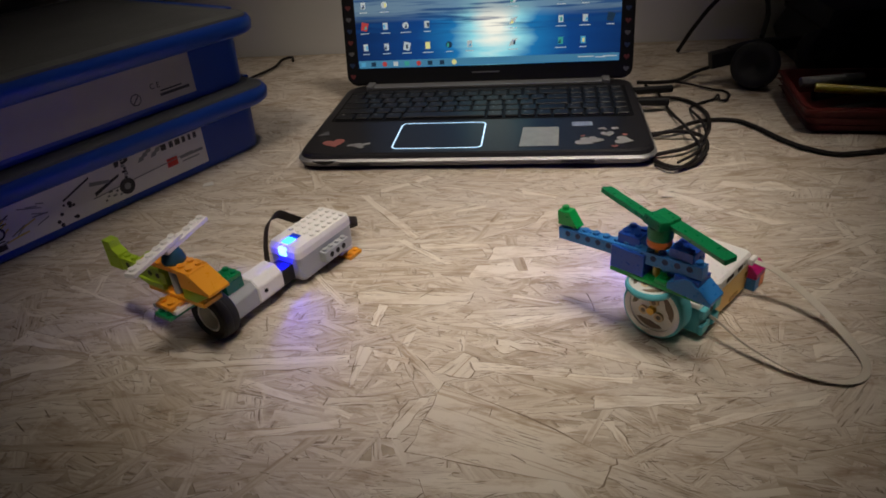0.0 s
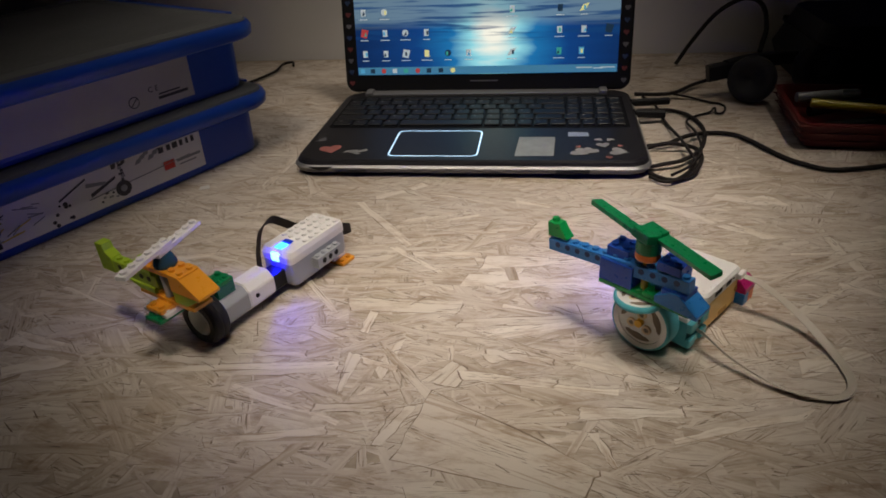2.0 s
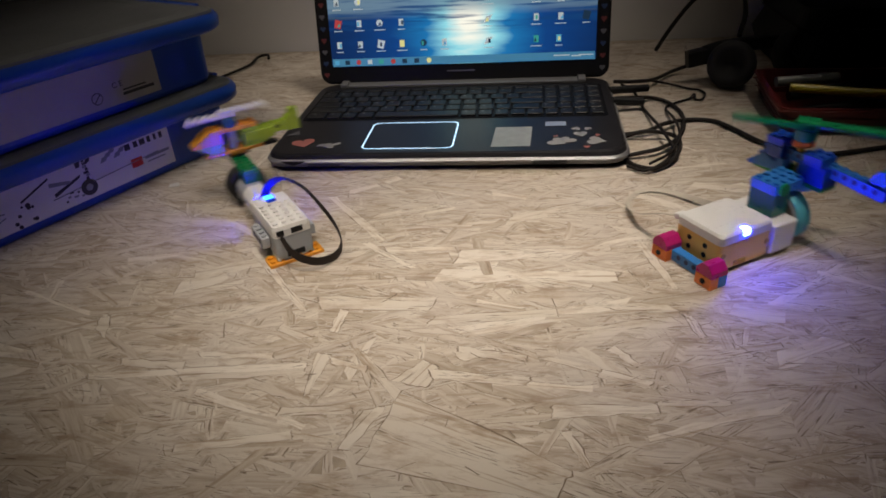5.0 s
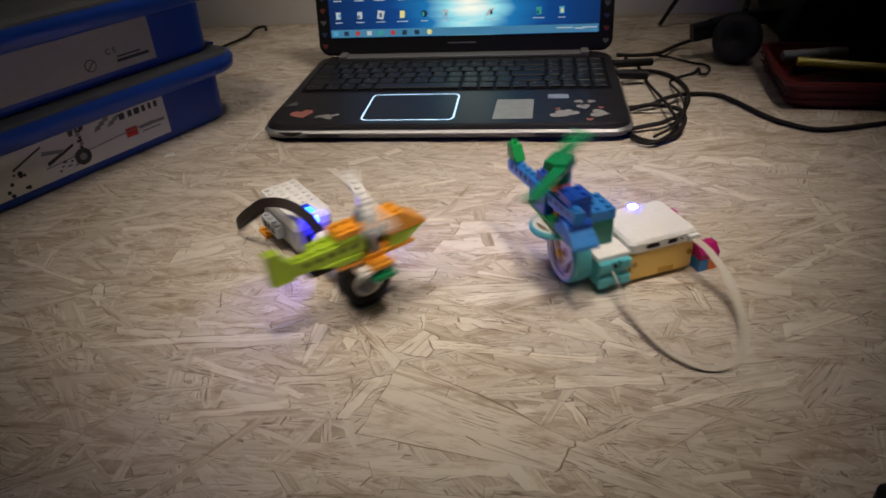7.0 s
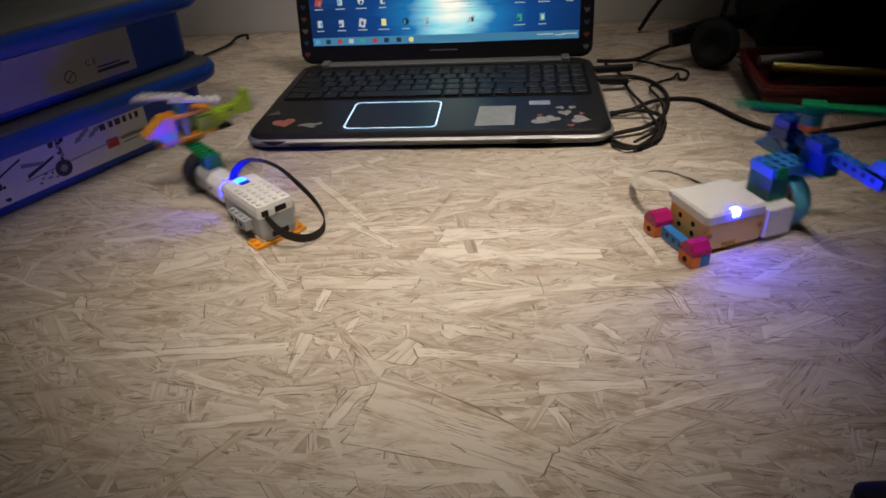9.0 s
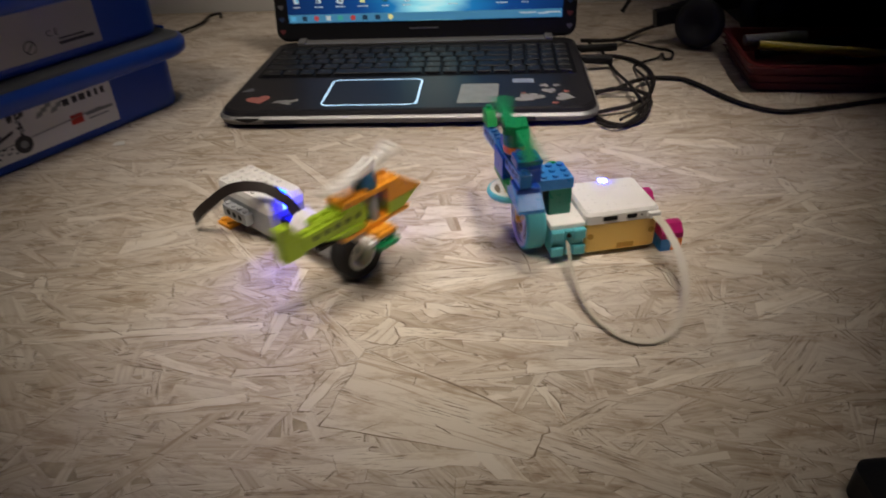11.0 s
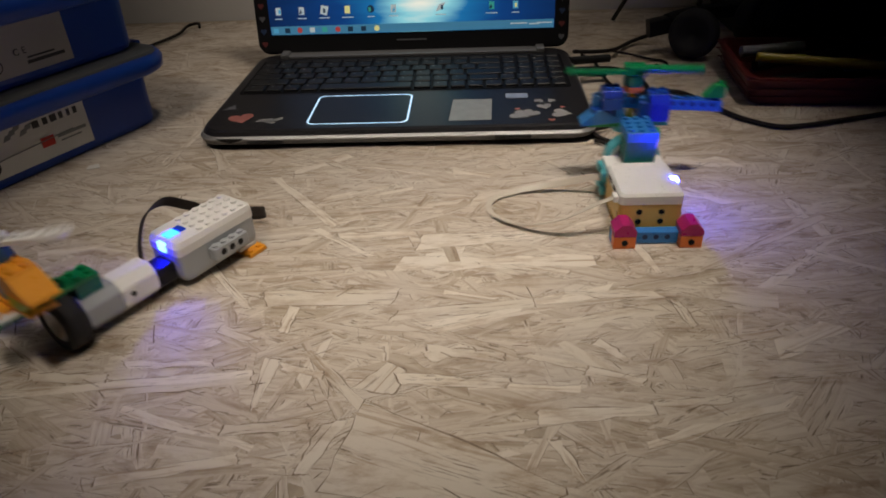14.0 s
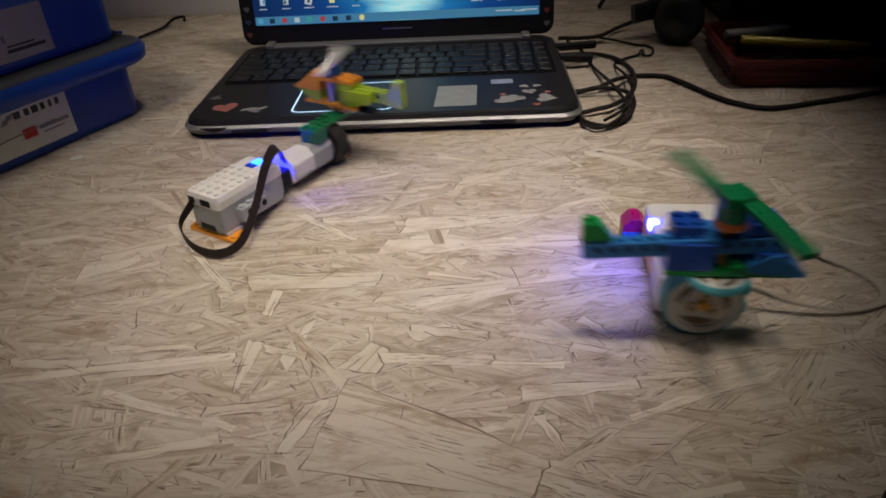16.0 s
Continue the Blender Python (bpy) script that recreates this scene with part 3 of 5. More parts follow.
for row, h in zip(ROWS, heights):
    x = KX0
    total = sum(row)
    for i, w in enumerate(row):
        wide = w * (KX1 - KX0) / total
        key = (round(wide, 4), h)
        if key not in cache:
            bm = bmesh.new()
            a, c = wide / 2 - 0.0016, h / 2 - 0.0015
            add_slab(bm, [(round_rect(-a, a, -c, c, 0.0012, 2), 0.0), (round_rect(-a, a, -c, c, 0.0012, 2), 0.0018), (round_rect(-a + 0.0009, a - 0.0009, -c + 0.0009, c - 0.0009, 0.0012, 2), 0.0024)])
            cache[key] = mesh_of(bm, "key", M_KEY)
        k = shared("key", cache[key], keyboard, Matrix.Translation((x + wide / 2, y - h / 2, 0.0266)))
        if 0.008 < wide < 0.03 and h > 0.015:
            if "mark" not in cache:
                bm = bmesh.new()
                add_box(bm, -0.0011, 0.0011, -0.0010, 0.0010, 0, 0.0001)
                cache["mark"] = mesh_of(bm, "key_mark", M_KEYMARK)
            shared("key_mark", cache["mark"], keyboard, Matrix.Translation((x + wide / 2 - 0.003, y - h / 2 + 0.003, 0.0290)))
        x += wide
    y -= h
# touchpad with its lit frame
TX0, TX1, TY0, TY1 = -0.085, 0.011, 0.014, 0.088
bm = bmesh.new()
add_slab(bm, [(round_rect(TX0, TX1, TY0, TY1, 0.007), 0.0260), (round_rect(TX0, TX1, TY0, TY1, 0.007), 0.0266)])
pad = part("touchpad", bm, M_DECK, laptop)
bm = bmesh.new()
o, i_ = round_rect(TX0 - 0.0005, TX1 + 0.0005, TY0 - 0.0005, TY1 + 0.0005, 0.0075), round_rect(TX0 + 0.0011, TX1 - 0.0011, TY0 + 0.0011, TY1 - 0.0011, 0.0062)
va, vb = [bm.verts.new((x, y, 0.0269)) for x, y in o], [bm.verts.new((x, y, 0.0269)) for x, y in i_]
for k in range(len(o)):
    bm.faces.new((va[k], va[(k + 1) % len(o)], vb[(k + 1) % len(o)], vb[k]))
part("light_strip", bm, M_LEDW, pad, "glowing white light strip")


def heart(size):
    out = []
    for k in range(24):
        t = 2 * math.pi * k / 24
        out.append((size * 0.0625 * 8 * math.sin(t) ** 3 * 0.95, size * 0.0625 * (6.5 * math.cos(t) - 2.5 * math.cos(2 * t) - math.cos(3 * t) - 0.5 * math.cos(4 * t))))
    return out


def sticker(outline, m, mat, label, name="sticker"):
    bm = bmesh.new()
    add_prism(bm, outline, 0, 0.0002, "xy")
    return part(name, bm, mat, laptop, label, at=m)


zs = 0.0263
sticker([(-0.021, -0.027), (0.019, -0.026), (0.021, 0.027), (-0.018, 0.027)], pose(0.071, 0.043, zs), M_STKG, "worn silver certificate sticker")
sticker([(-0.011, -0.006), (0.011, -0.006), (0.011, 0.006), (-0.011, 0.006)], pose(0.117, 0.078, zs), material("pale_blue_sticker", (0.30, 0.36, 0.48), 0.4), "pale blue badge sticker")
for x, y, s, a, mat in ((-0.153, 0.034, 0.026, 20, M_PINK), (0.117, 0.027, 0.021, 55, M_STKW), (0.128, 0.031, 0.018, -35, M_STKW), (0.156, 0.029, 0.021, 75, M_STKW), (0.142, 0.047, 0.015, 10, M_STKW), (0.138, 0.062, 0.010, 160, M_STKW), (0.150, 0.062, 0.009, 215, M_STKW), (0.116, 0.042, 0.006, 20, M_PINK), (0.159, 0.044, 0.006, -20, M_PINK), (0.146, 0.013, 0.0075, 0, M_PINK)):
    sticker(heart(s), pose(x, y, zs + 0.0002 * (s < 0.025), 0, 0, a), mat, "heart sticker")
for a, x in ((20, -0.129), (-25, -0.124), (40, -0.118)):
    sticker([(-0.008, -0.0016), (0.007, -0.003), (0.009, 0.0015), (-0.004, 0.0028)], pose(x, 0.024 + 0.004 * (a > 0), zs, 0, 0, a), M_STKW, "white scribble sticker")
sticker([(-0.007, -0.006), (0.007, -0.004), (0.003, 0.009)], pose(-0.172, 0.062, zs), material("grey_sticker", (0.10, 0.10, 0.11), 0.5), "grey triangle sticker")
# hinge and lid
bm = bmesh.new()
add_box(bm, -0.158, 0.158, 0.2165, 0.236, 0.0262, 0.0300, 0.001)
part("hinge_cover", bm, M_SILVER, laptop, "brushed silver hinge cover")
for x in (-0.158, 0.148):
    bm = bmesh.new()
    add_box(bm, x, x + 0.010, 0.2150, 0.2365, 0.0262, 0.0325, 0.0015)
    part("hinge", bm, M_SILVER, laptop)
LID = pose(0, 0.238, 0.027, -12)
bm = bmesh.new()
add_slab(bm, [(round_rect(-0.187, 0.187, 0.0, 0.245, 0.014), 0.0), (round_rect(-0.187, 0.187, 0.0, 0.245, 0.014), 0.006), (round_rect(-0.184, 0.184, 0.003, 0.242, 0.012), 0.0075)])
bmesh.ops.transform(bm, matrix=pose(0, 0, 0, 90), verts=bm.verts)
lid = part("lid", bm, M_BLACK, laptop, "glossy black screen lid", at=LID)


def screen_material():
    m = bpy.data.materials.new("lit_desktop_screen")
    m.use_nodes = True
    nt = m.node_tree
    N, Lk = nt.nodes, nt.links
    b = N["Principled BSDF"]
    b.inputs["Base Color"].default_value = (0.01, 0.01, 0.012, 1)
    b.inputs["Roughness"].default_value = 0.25
    b.inputs["Specular IOR Level"].default_value = 0.2
    tc = N.new("ShaderNodeTexCoord")
    sep = N.new("ShaderNodeSeparateXYZ")
    Lk.new(tc.outputs["Object"], sep.inputs[0])
    # glare of the pictured sun
    mp = N.new("ShaderNodeMapping")
    mp.inputs["Location"].default_value = (-0.010, 0, -0.055)
    mp.inputs["Scale"].default_value = (1.0, 0, 0.75)
    mp.vector_type = "POINT"
    Lk.new(tc.outputs["Object"], mp.inputs[0])
    ln = N.new("ShaderNodeVectorMath")
    ln.operation = "LENGTH"
    Lk.new(mp.outputs[0], ln.inputs[0])
    nz = N.new("ShaderNodeTexNoise")
    nz.inputs["Scale"].default_value = 45
    nz.inputs["Detail"].default_value = 4
    mp2 = N.new("ShaderNodeMapping")
    mp2.inputs["Scale"].default_value = (0.35, 1, 1.8)
    Lk.new(tc.outputs["Object"], mp2.inputs[0])
    Lk.new(mp2.outputs[0], nz.inputs["Vector"])
    add = N.new("ShaderNodeMath")
    add.operation = "MULTIPLY_ADD"
    add.inputs[1].default_value = 0.045
    Lk.new(nz.outputs["Fac"], add.inputs[0])
    Lk.new(ln.outputs["Value"], add.inputs[2])
    ramp = N.new("ShaderNodeValToRGB")
    e = ramp.color_ramp.elements
    e[0].position, e[0].color = 0.034, (1.0, 0.98, 0.84, 1)
    e[1].position, e[1].color = 0.20, (0.003, 0.02, 0.085, 1)
    e.new(0.054).color = (0.30, 0.72, 0.80, 1)
    e.new(0.078).color = (0.012, 0.17, 0.42, 1)
    e.new(0.12).color = (0.004, 0.05, 0.21, 1)
    Lk.new(add.outputs[0], ramp.inputs[0])
    # pale sky above the pictured sea, and dark lines of waves
    sky = N.new("ShaderNodeMapRange")
    sky.inputs["From Min"].default_value, sky.inputs["From Max"].default_value = 0.079, 0.092
    sky.inputs["To Max"].default_value = 0.75
    Lk.new(sep.outputs[2], sky.inputs["Value"])
    above = N.new("ShaderNodeMixRGB")
    above.inputs[2].default_value = (0.17, 0.27, 0.34, 1)
    Lk.new(sky.outputs[0], above.inputs[0])
    Lk.new(ramp.outputs[0], above.inputs[1])
    mp3 = N.new("ShaderNodeMapping")
    mp3.inputs["Scale"].default_value = (9, 1, 170)
    Lk.new(tc.outputs["Object"], mp3.inputs[0])
    wave = N.new("ShaderNodeTexNoise")
    wave.inputs["Scale"].default_value = 1.0
    wave.inputs["Detail"].default_value = 3
    Lk.new(mp3.outputs[0], wave.inputs["Vector"])
    lines = N.new("ShaderNodeMapRange")
    lines.inputs["From Min"].default_value, lines.inputs["From Max"].default_value = 0.50, 0.60
    Lk.new(wave.outputs["Fac"], lines.inputs["Value"])
    zone = N.new("ShaderNodeMapRange")
    zone.inputs["From Min"].default_value, zone.inputs["From Max"].default_value = 0.055, 0.078
    zone.inputs["To Max"].default_value = 0.85
    Lk.new(sep.outputs[2], zone.inputs["Value"])
    both = N.new("ShaderNodeMath")
    both.operation = "MULTIPLY"
    Lk.new(lines.outputs[0], both.inputs[0])
    Lk.new(zone.outputs[0], both.inputs[1])
    sea = N.new("ShaderNodeMixRGB")
    sea.inputs[2].default_value = (0.006, 0.05, 0.17, 1)
    Lk.new(both.outputs[0], sea.inputs[0])
    Lk.new(above.outputs[0], sea.inputs[1])
    Lk.new(sea.outputs[0], b.inputs["Emission Color"])
    b.inputs["Emission Strength"].default_value = 0.95
    return m


bm = bmesh.new()
add_box(bm, -0.170, 0.170, -0.0082, -0.0077, 0.022, 0.214)
screen = part("screen", bm, screen_material(), lid, "lit screen with blue ocean sunrise wallpaper")


def glow(name, color, s=1.0):
    return material(name, color, 0.5, emit=color, emit_strength=s)


G_BAR, G_WHITE, G_RED, G_YEL, G_GRN, G_DRK, G_BLU = glow("taskbar_glow", (0.07, 0.27, 0.46), 0.45), glow("icon_white_glow", (0.62, 0.72, 0.76), 0.36), glow("icon_red_glow", (0.50, 0.06, 0.06), 0.45), glow("icon_yellow_glow", (0.65, 0.62, 0.25), 0.7), glow("icon_green_glow", (0.05, 0.40, 0.34), 0.45), glow("icon_dark_glow", (0.01, 0.03, 0.06), 0.7), glow("icon_blue_glow", (0.10, 0.42, 0.65), 0.45)


def on_screen(outline, x, z, mat, layer=1, parent=None, name="icon"):
    bm = bmesh.new()
    add_prism(bm, outline, -0.0082 - 0.00015 * layer - 0.0001, -0.0082 - 0.00015 * layer, "xz")
    return part(name, bm, mat, screen, at=Matrix.Translation((x, 0, z)))


def rect(w, h):
    return [(-w / 2, -h / 2), (w / 2, -h / 2), (w / 2, h / 2), (-w / 2, h / 2)]


def disc(r, n=14):
    return [(r * math.cos(2 * math.pi * k / n), r * math.sin(2 * math.pi * k / n)) for k in range(n)]


on_screen(rect(0.338, 0.0095), 0, 0.0272, G_BAR, name="taskbar")
for x, mat in zip((-0.163, -0.149, -0.134, -0.119, -0.104, -0.088, -0.073, -0.057, -0.041), (G_BLU, G_DRK, G_RED, G_WHITE, G_GRN, G_RED, G_DRK, G_DRK, G_YEL)):
    on_screen(disc(0.0032) if mat in (G_RED, G_YEL) else rect(0.0062, 0.0055), x, 0.0272, mat, 2)
for x, w in ((0.128, 0.02), (0.146, 0.012), (0.158, 0.018)):
    on_screen(rect(w, 0.0014), x, 0.0272 + 0.001 * (w > 0.015), G_WHITE, 2, name="status_mark")
ICONS = [(-0.158, 0), (-0.130, 0), (-0.103, 0), (-0.075, 0), (-0.047, 0), (-0.020, 0), (0.036, 0), (0.096, 0), (0.124, 0), (-0.158, 1), (-0.130, 1), (-0.103, 1), (-0.075, 1), (0.036, 1), (0.096, 1), (0.126, 1), (0.157, 1), (-0.158, 2), (-0.130, 2), (0.036, 2), (0.126, 2), (0.096, 2)]
SHAPES = [rect(0.0062, 0.0085), [(-0.005, -0.004), (0.003, -0.006), (0.006, 0.004), (-0.003, 0.006)], disc(0.0042), [(-0.006, -0.005), (0.001, -0.003), (0.006, 0.005), (-0.002, 0.003)]]
MATS = [G_WHITE, G_WHITE, G_WHITE, G_YEL, G_DRK, G_WHITE, G_WHITE, G_GRN, G_BLU, G_RED, G_WHITE, G_WHITE, G_WHITE, G_WHITE, G_WHITE, G_WHITE, G_DRK]
for k, (x, r_) in enumerate(ICONS):
    z = 0.046 + r_ * 0.026
    on_screen(SHAPES[(0, 0, 1, 0, 2, 0, 3)[k % 7]], x, z + 0.003, MATS[k % len(MATS)], 1)
    on_screen(((-0.0022, -0.003), (0.0018, -0.0024), (0.0006, 0.0022)) if k % 2 else rect(0.0026, 0.0048), x + (0.0016, -0.0012, 0.0004)[k % 3], z + 0.0026, (G_BLU, G_DRK, G_GRN, G_DRK, G_YEL)[(k * 3) % 5], 3, name="icon_mark")
    on_screen(rect(0.009 + 0.0017 * (k * 5 % 4), 0.0010), x, z - 0.0055, G_WHITE, 1, name="icon_caption")
# bezel hearts in darker copies of sticker colours, standing in for weak light
M_HEARTS = (material("dim_red_sticker", (0.16, 0.035, 0.035), 0.5), material("dim_pale_sticker", (0.13, 0.13, 0.14), 0.5), material("dim_blue_sticker", (0.025, 0.05, 0.12), 0.5))
# heart stickers down the bezel and the maker's mark as a plain bar
for k in range(8):
    for x in (-0.1785, 0.1785):
        bm = bmesh.new()
        add_prism(bm, heart(0.0075), -0.0082, -0.0078, "xz")
        part("heart_sticker", bm, M_HEARTS[(k * 2 + (x > 0)) % 3], lid, at=Matrix.Translation((x, 0, 0.012 + k * 0.0145)))
bm = bmesh.new()
add_box(bm, -0.018, 0.018, -0.0080, -0.0075, 0.0125, 0.0140)
part("maker_mark", bm, M_SILVER, lid)

# ---- the storage boxes ----
BOX_L, BOX_W = 0.436, 0.312


def make_storage_box(label, m, printed):
    """Long side printed; local x runs along the printed side, y into the box."""
    box = tagged(new("storage_box"), label, "storage box", "stacked storage boxes")
    box.matrix_basis = m
    body = 0.064
    bm = bmesh.new()
    add_slab(bm, [(round_rect(t, BOX_L - t, t, BOX_W - t, 0.018), z) for t, z in ((0.006, 0.0), (0.0030, 0.002), (0.0015, 0.006), (0.0, body))])
    part("body", bm, M_BOXB, box, "blue plastic tub")
    # rolled rim: deeper at the two ends, where the grips are
    bm = bmesh.new()
    rings = [(0.0, body - 0.009), (-0.013, body - 0.009), (-0.0165, body - 0.006), (-0.0175, body + 0.003), (-0.0150, body + 0.0085), (-0.0110, body + 0.0105), (0.004, body + 0.0105)]
    add_slab(bm, [(round_rect(t * 1.55, BOX_L - t * 1.55, t, BOX_W - t, max(0.006, 0.024 - t * 0.9)), z) for t, z in rings])
    for e in bm.edges:
        e.smooth = True
    part("rim", bm, M_BOXB, box, "rolled blue rim", smooth=True)
    bm = bmesh.new()
    add_slab(bm, [(round_rect(t - 0.002, BOX_L - t + 0.002, t, BOX_W - t, 0.022), z) for t, z in ((-0.0125, body + 0.0100), (-0.0115, body + 0.0125), (-0.002, body + 0.0150), (0.006, body + 0.0150), (0.012, body + 0.0136), (0.020, body + 0.0134))])
    part("lid", bm, M_LID, box, "smoky translucent lid")
    for x0 in (0.0, BOX_L):
        bm = bmesh.new()
        way = -1 if x0 == 0.0 else 1
        xa, xb = sorted((x0 + way * 0.002, x0 + way * 0.020))
        add_box(bm, xa, xb, 0.03, BOX_W - 0.03, body + 0.0095, body + 0.0135, 0.0012)
        part("end_grip", bm, M_BOXB, box, "blue lid grip")
    # printed label on the long side, slightly leaning with the tub
    lean = math.degrees(math.atan2(0.0015, body - 0.006))
    M = Matrix.Translation((-0.034 if printed else -0.024, 0.0012, 0.003)) @ pose(0, 0, 0, lean)
    bm = bmesh.new()
    add_box(bm, 0.115, 0.387, -0.0006, 0.0006, 0.007, 0.052)
    # the upper box's label gets a darker grey tone
    paper = M_LABEL if printed else M_LABEL_GREY
    sheet = part("label", bm, paper, box, "printed paper label" if printed else "plain grey label", at=M)

    def ink(outline, x, z, mat, name="print_mark", layer=0):
        b2 = bmesh.new()
        add_prism(b2, outline, -0.0008 - 0.00015 * layer, -0.0005, "xz")
        part(name, b2, mat, sheet, at=Matrix.Translation((x, 0, z)))

    if printed:
        # plain bars for the product name and the maker's square
        for x, w in ((0.337, 0.008), (0.3465, 0.006), (0.3545, 0.008), (0.3625, 0.005), (0.370, 0.004), (0.377, 0.005)):
            ink(rect(w * 0.8, 0.0065), x, 0.0425, M_INK, "name_bar")
        ink(rect(0.013, 0.0095), 0.343, 0.0235, M_INKR, "maker_square")
        ink(rect(0.030, 0.003), 0.368, 0.0245, M_INKG, "name_bar")
        ink(rect(0.022, 0.0015), 0.366, 0.0195, M_INKG, "name_bar")
        ink([(0.0, 0.0), (0.12, 0.006), (0.12, 0.007), (0.0, 0.0012)], 0.25, 0.020, M_INKG)
        # pictured milling robot and parts
        ink(disc(0.0085, 20), 0.287, 0.019, M_INK, "pictured_wheel", 1)
        ink(disc(0.0036, 16), 0.287, 0.019, M_INKG, "pictured_wheel", 2)
        for k in range(7):
            ink(rect(0.0030 + 0.0012 * (k % 3), 0.0026), 0.2885 + 0.0012 * (k % 2), 0.0285 + 0.0031 * k, (M_INK, M_INKG, M_INK)[k % 3])
        ink([(-0.010, 0), (-0.006, 0), (-0.004, 0.006), (-0.010, 0.007)], 0.290, 0.042, M_INK)
        ink([(0.001, 0), (0.005, 0.001), (0.007, 0.007), (0.001, 0.006)], 0.290, 0.043, M_INK)
        for k in range(10):
            ink(rect(0.0022 + 0.0008 * (k % 4), 0.0020), 0.262 + 0.0033 * k, 0.0135 + 0.0018 * (k * 7 % 5), (M_INK, M_INKG)[k % 2])
        ink([(0, 0), (0.028, 0.010), (0.029, 0.013), (0.0, 0.004)], 0.253, 0.022, M_INK)
        ink([(0, 0.004), (0.02, 0), (0.021, 0.003), (0.001, 0.008)], 0.250, 0.030, M_INKG)
        ink([(0, 0), (0.03, 0.012), (0.03, 0.014), (0, 0.002)], 0.222, 0.030, M_INK)
        r = random.Random(5)
        for k in range(9):
            ink(disc(r.uniform(0.0012, 0.0026), 8), 0.222 + r.uniform(-0.010, 0.010), 0.018 + r.uniform(-0.009, 0.010), M_INK)
        for k in range(26):
            x = 0.140 + r.uniform(0, 0.062)
            a = r.uniform(-0.5, 0.7)
            ln = r.uniform(0.006, 0.026)
            ink([(-ln / 2, -ln / 2 * a), (ln / 2, ln / 2 * a), (ln / 2, ln / 2 * a + 0.0012), (-ln / 2, -ln / 2 * a + 0.0012)], x, 0.024 + r.uniform(-0.010, 0.014), r.choice((M_INK, M_INKG, M_INKY, M_INKG)), layer=k % 3)
        ink(disc(0.006, 16), 0.160, 0.026, M_INK, layer=3)
        ink(disc(0.004, 16), 0.160, 0.026, M_LABEL, layer=4)
        ink(rect(0.026, 0.006), 0.150, 0.0125, M_INK, "name_bar")
        ink(rect(0.006, 0.004), 0.120, 0.0125, M_INKG)
        for k in range(5):
            ink([(-0.004, -0.003), (0.003, -0.002), (0.005, 0.003), (-0.001, 0.002)], 0.309 + 0.005 * k, 0.040 + 0.003 * (k % 3), M_INKG)
    else:
        ink(disc(0.006, 20), 0.316, 0.0185, M_INK, "warning_ring", 0)
        ink(disc(0.005, 20), 0.316, 0.0185, M_LABEL_GREY, "warning_ring", 1)
        ink([(-0.0042, -0.0035), (-0.0035, -0.0042), (0.0042, 0.0035), (0.0035, 0.0042)], 0.316, 0.0185, M_INK, "warning_ring", 2)
        ink(rect(0.036, 0.003), 0.362, 0.0155, M_INK, "name_bar")
        ink(rect(0.026, 0.0016), 0.358, 0.0195, M_INK, "name_bar")
        add_text("C E", 0.008, Matrix.Translation((0.340, -0.0008, 0.026)) @ pose(0, 0, 0, 90), M_INK, sheet, "mark_lettering")
    return box


BOX_TURN = 62.8
C = Vector((-0.268, 0.094, 0))
ux, uy = math.cos(radians(BOX_TURN)), math.sin(radians(BOX_TURN))
B0 = C - Vector((ux, uy, 0)) * 0.427
make_storage_box("blue plastic storage box with printed label, under another box", pose(B0.x, B0.y, 0.0, 0, 0, BOX_TURN), True)
make_storage_box("blue plastic storage box with plain label, stacked on top", pose(B0.x + 0.004 - ux * 0.012, B0.y + 0.010 - uy * 0.012, 0.0792, 0, 0, BOX_TURN), False)

# scrap of paper by the box
bm = bmesh.new()
add_prism(bm, [(-0.006, -0.004), (0.006, -0.005), (0.005, 0.005), (-0.004, 0.004)], 0.0001, 0.0006, "xy")
tagged(part("paper_scrap", bm, M_LABEL, at=pose(-0.287, -0.013, 0, 0, 0, 25)), "small torn white paper scrap lying on the worktable", "paper scrap")


# ---- cables ----
def cable(name, points, r, label, mat=M_CORD, plugs=()):
    bm = bmesh.new()
    add_tube(bm, points, r)
    ob = tagged(part(name, bm, mat, smooth=True), label, "cable")
    for p0, p1, pr in plugs:
        b2 = bmesh.new()
        add_tube(b2, [p0, (Vector(p0) + Vector(p1)) / 2, p1], pr, 10, 3)
        part("plug", b2, M_BLACK, ob, "black moulded plug")
    return ob


CB = 0.0024
cable("headset_cable", [(0.197, 0.258, 0.0140), (0.225, 0.262, 0.0120), (0.253, 0.282, 0.0080), (0.283, 0.322, 0.0060), (0.304, 0.326, 0.0120)], 0.0026, "black headset cable plugged into the laptop", plugs=[((0.188, 0.222, 0.014), (0.238, 0.238, 0.011), 0.0048)])
cable("power_cable", [(0.194, 0.193, 0.0140), (0.220, 0.205, 0.0100), (0.241, 0.224, 0.0028), (0.258, 0.206, 0.0028), (0.267, 0.168, 0.0028), (0.261, 0.120, 0.0058), (0.247, 0.079, 0.0068), (0.225, 0.053, 0.0068), (0.203, 0.044, 0.0058), (0.188, 0.040, 0.0028), (0.197, 0.019, 0.0028), (0.215, 0.013, 0.0028), (0.234, 0.026, 0.0068), (0.246, 0.058, 0.0088), (0.243, 0.090, 0.0068), (0.216, 0.094, 0.0098), (0.193, 0.096, 0.0028)], 0.0024, "black power cable coiled beside the laptop", plugs=[((0.188, 0.183, 0.014), (0.226, 0.190, 0.010), 0.0052)])
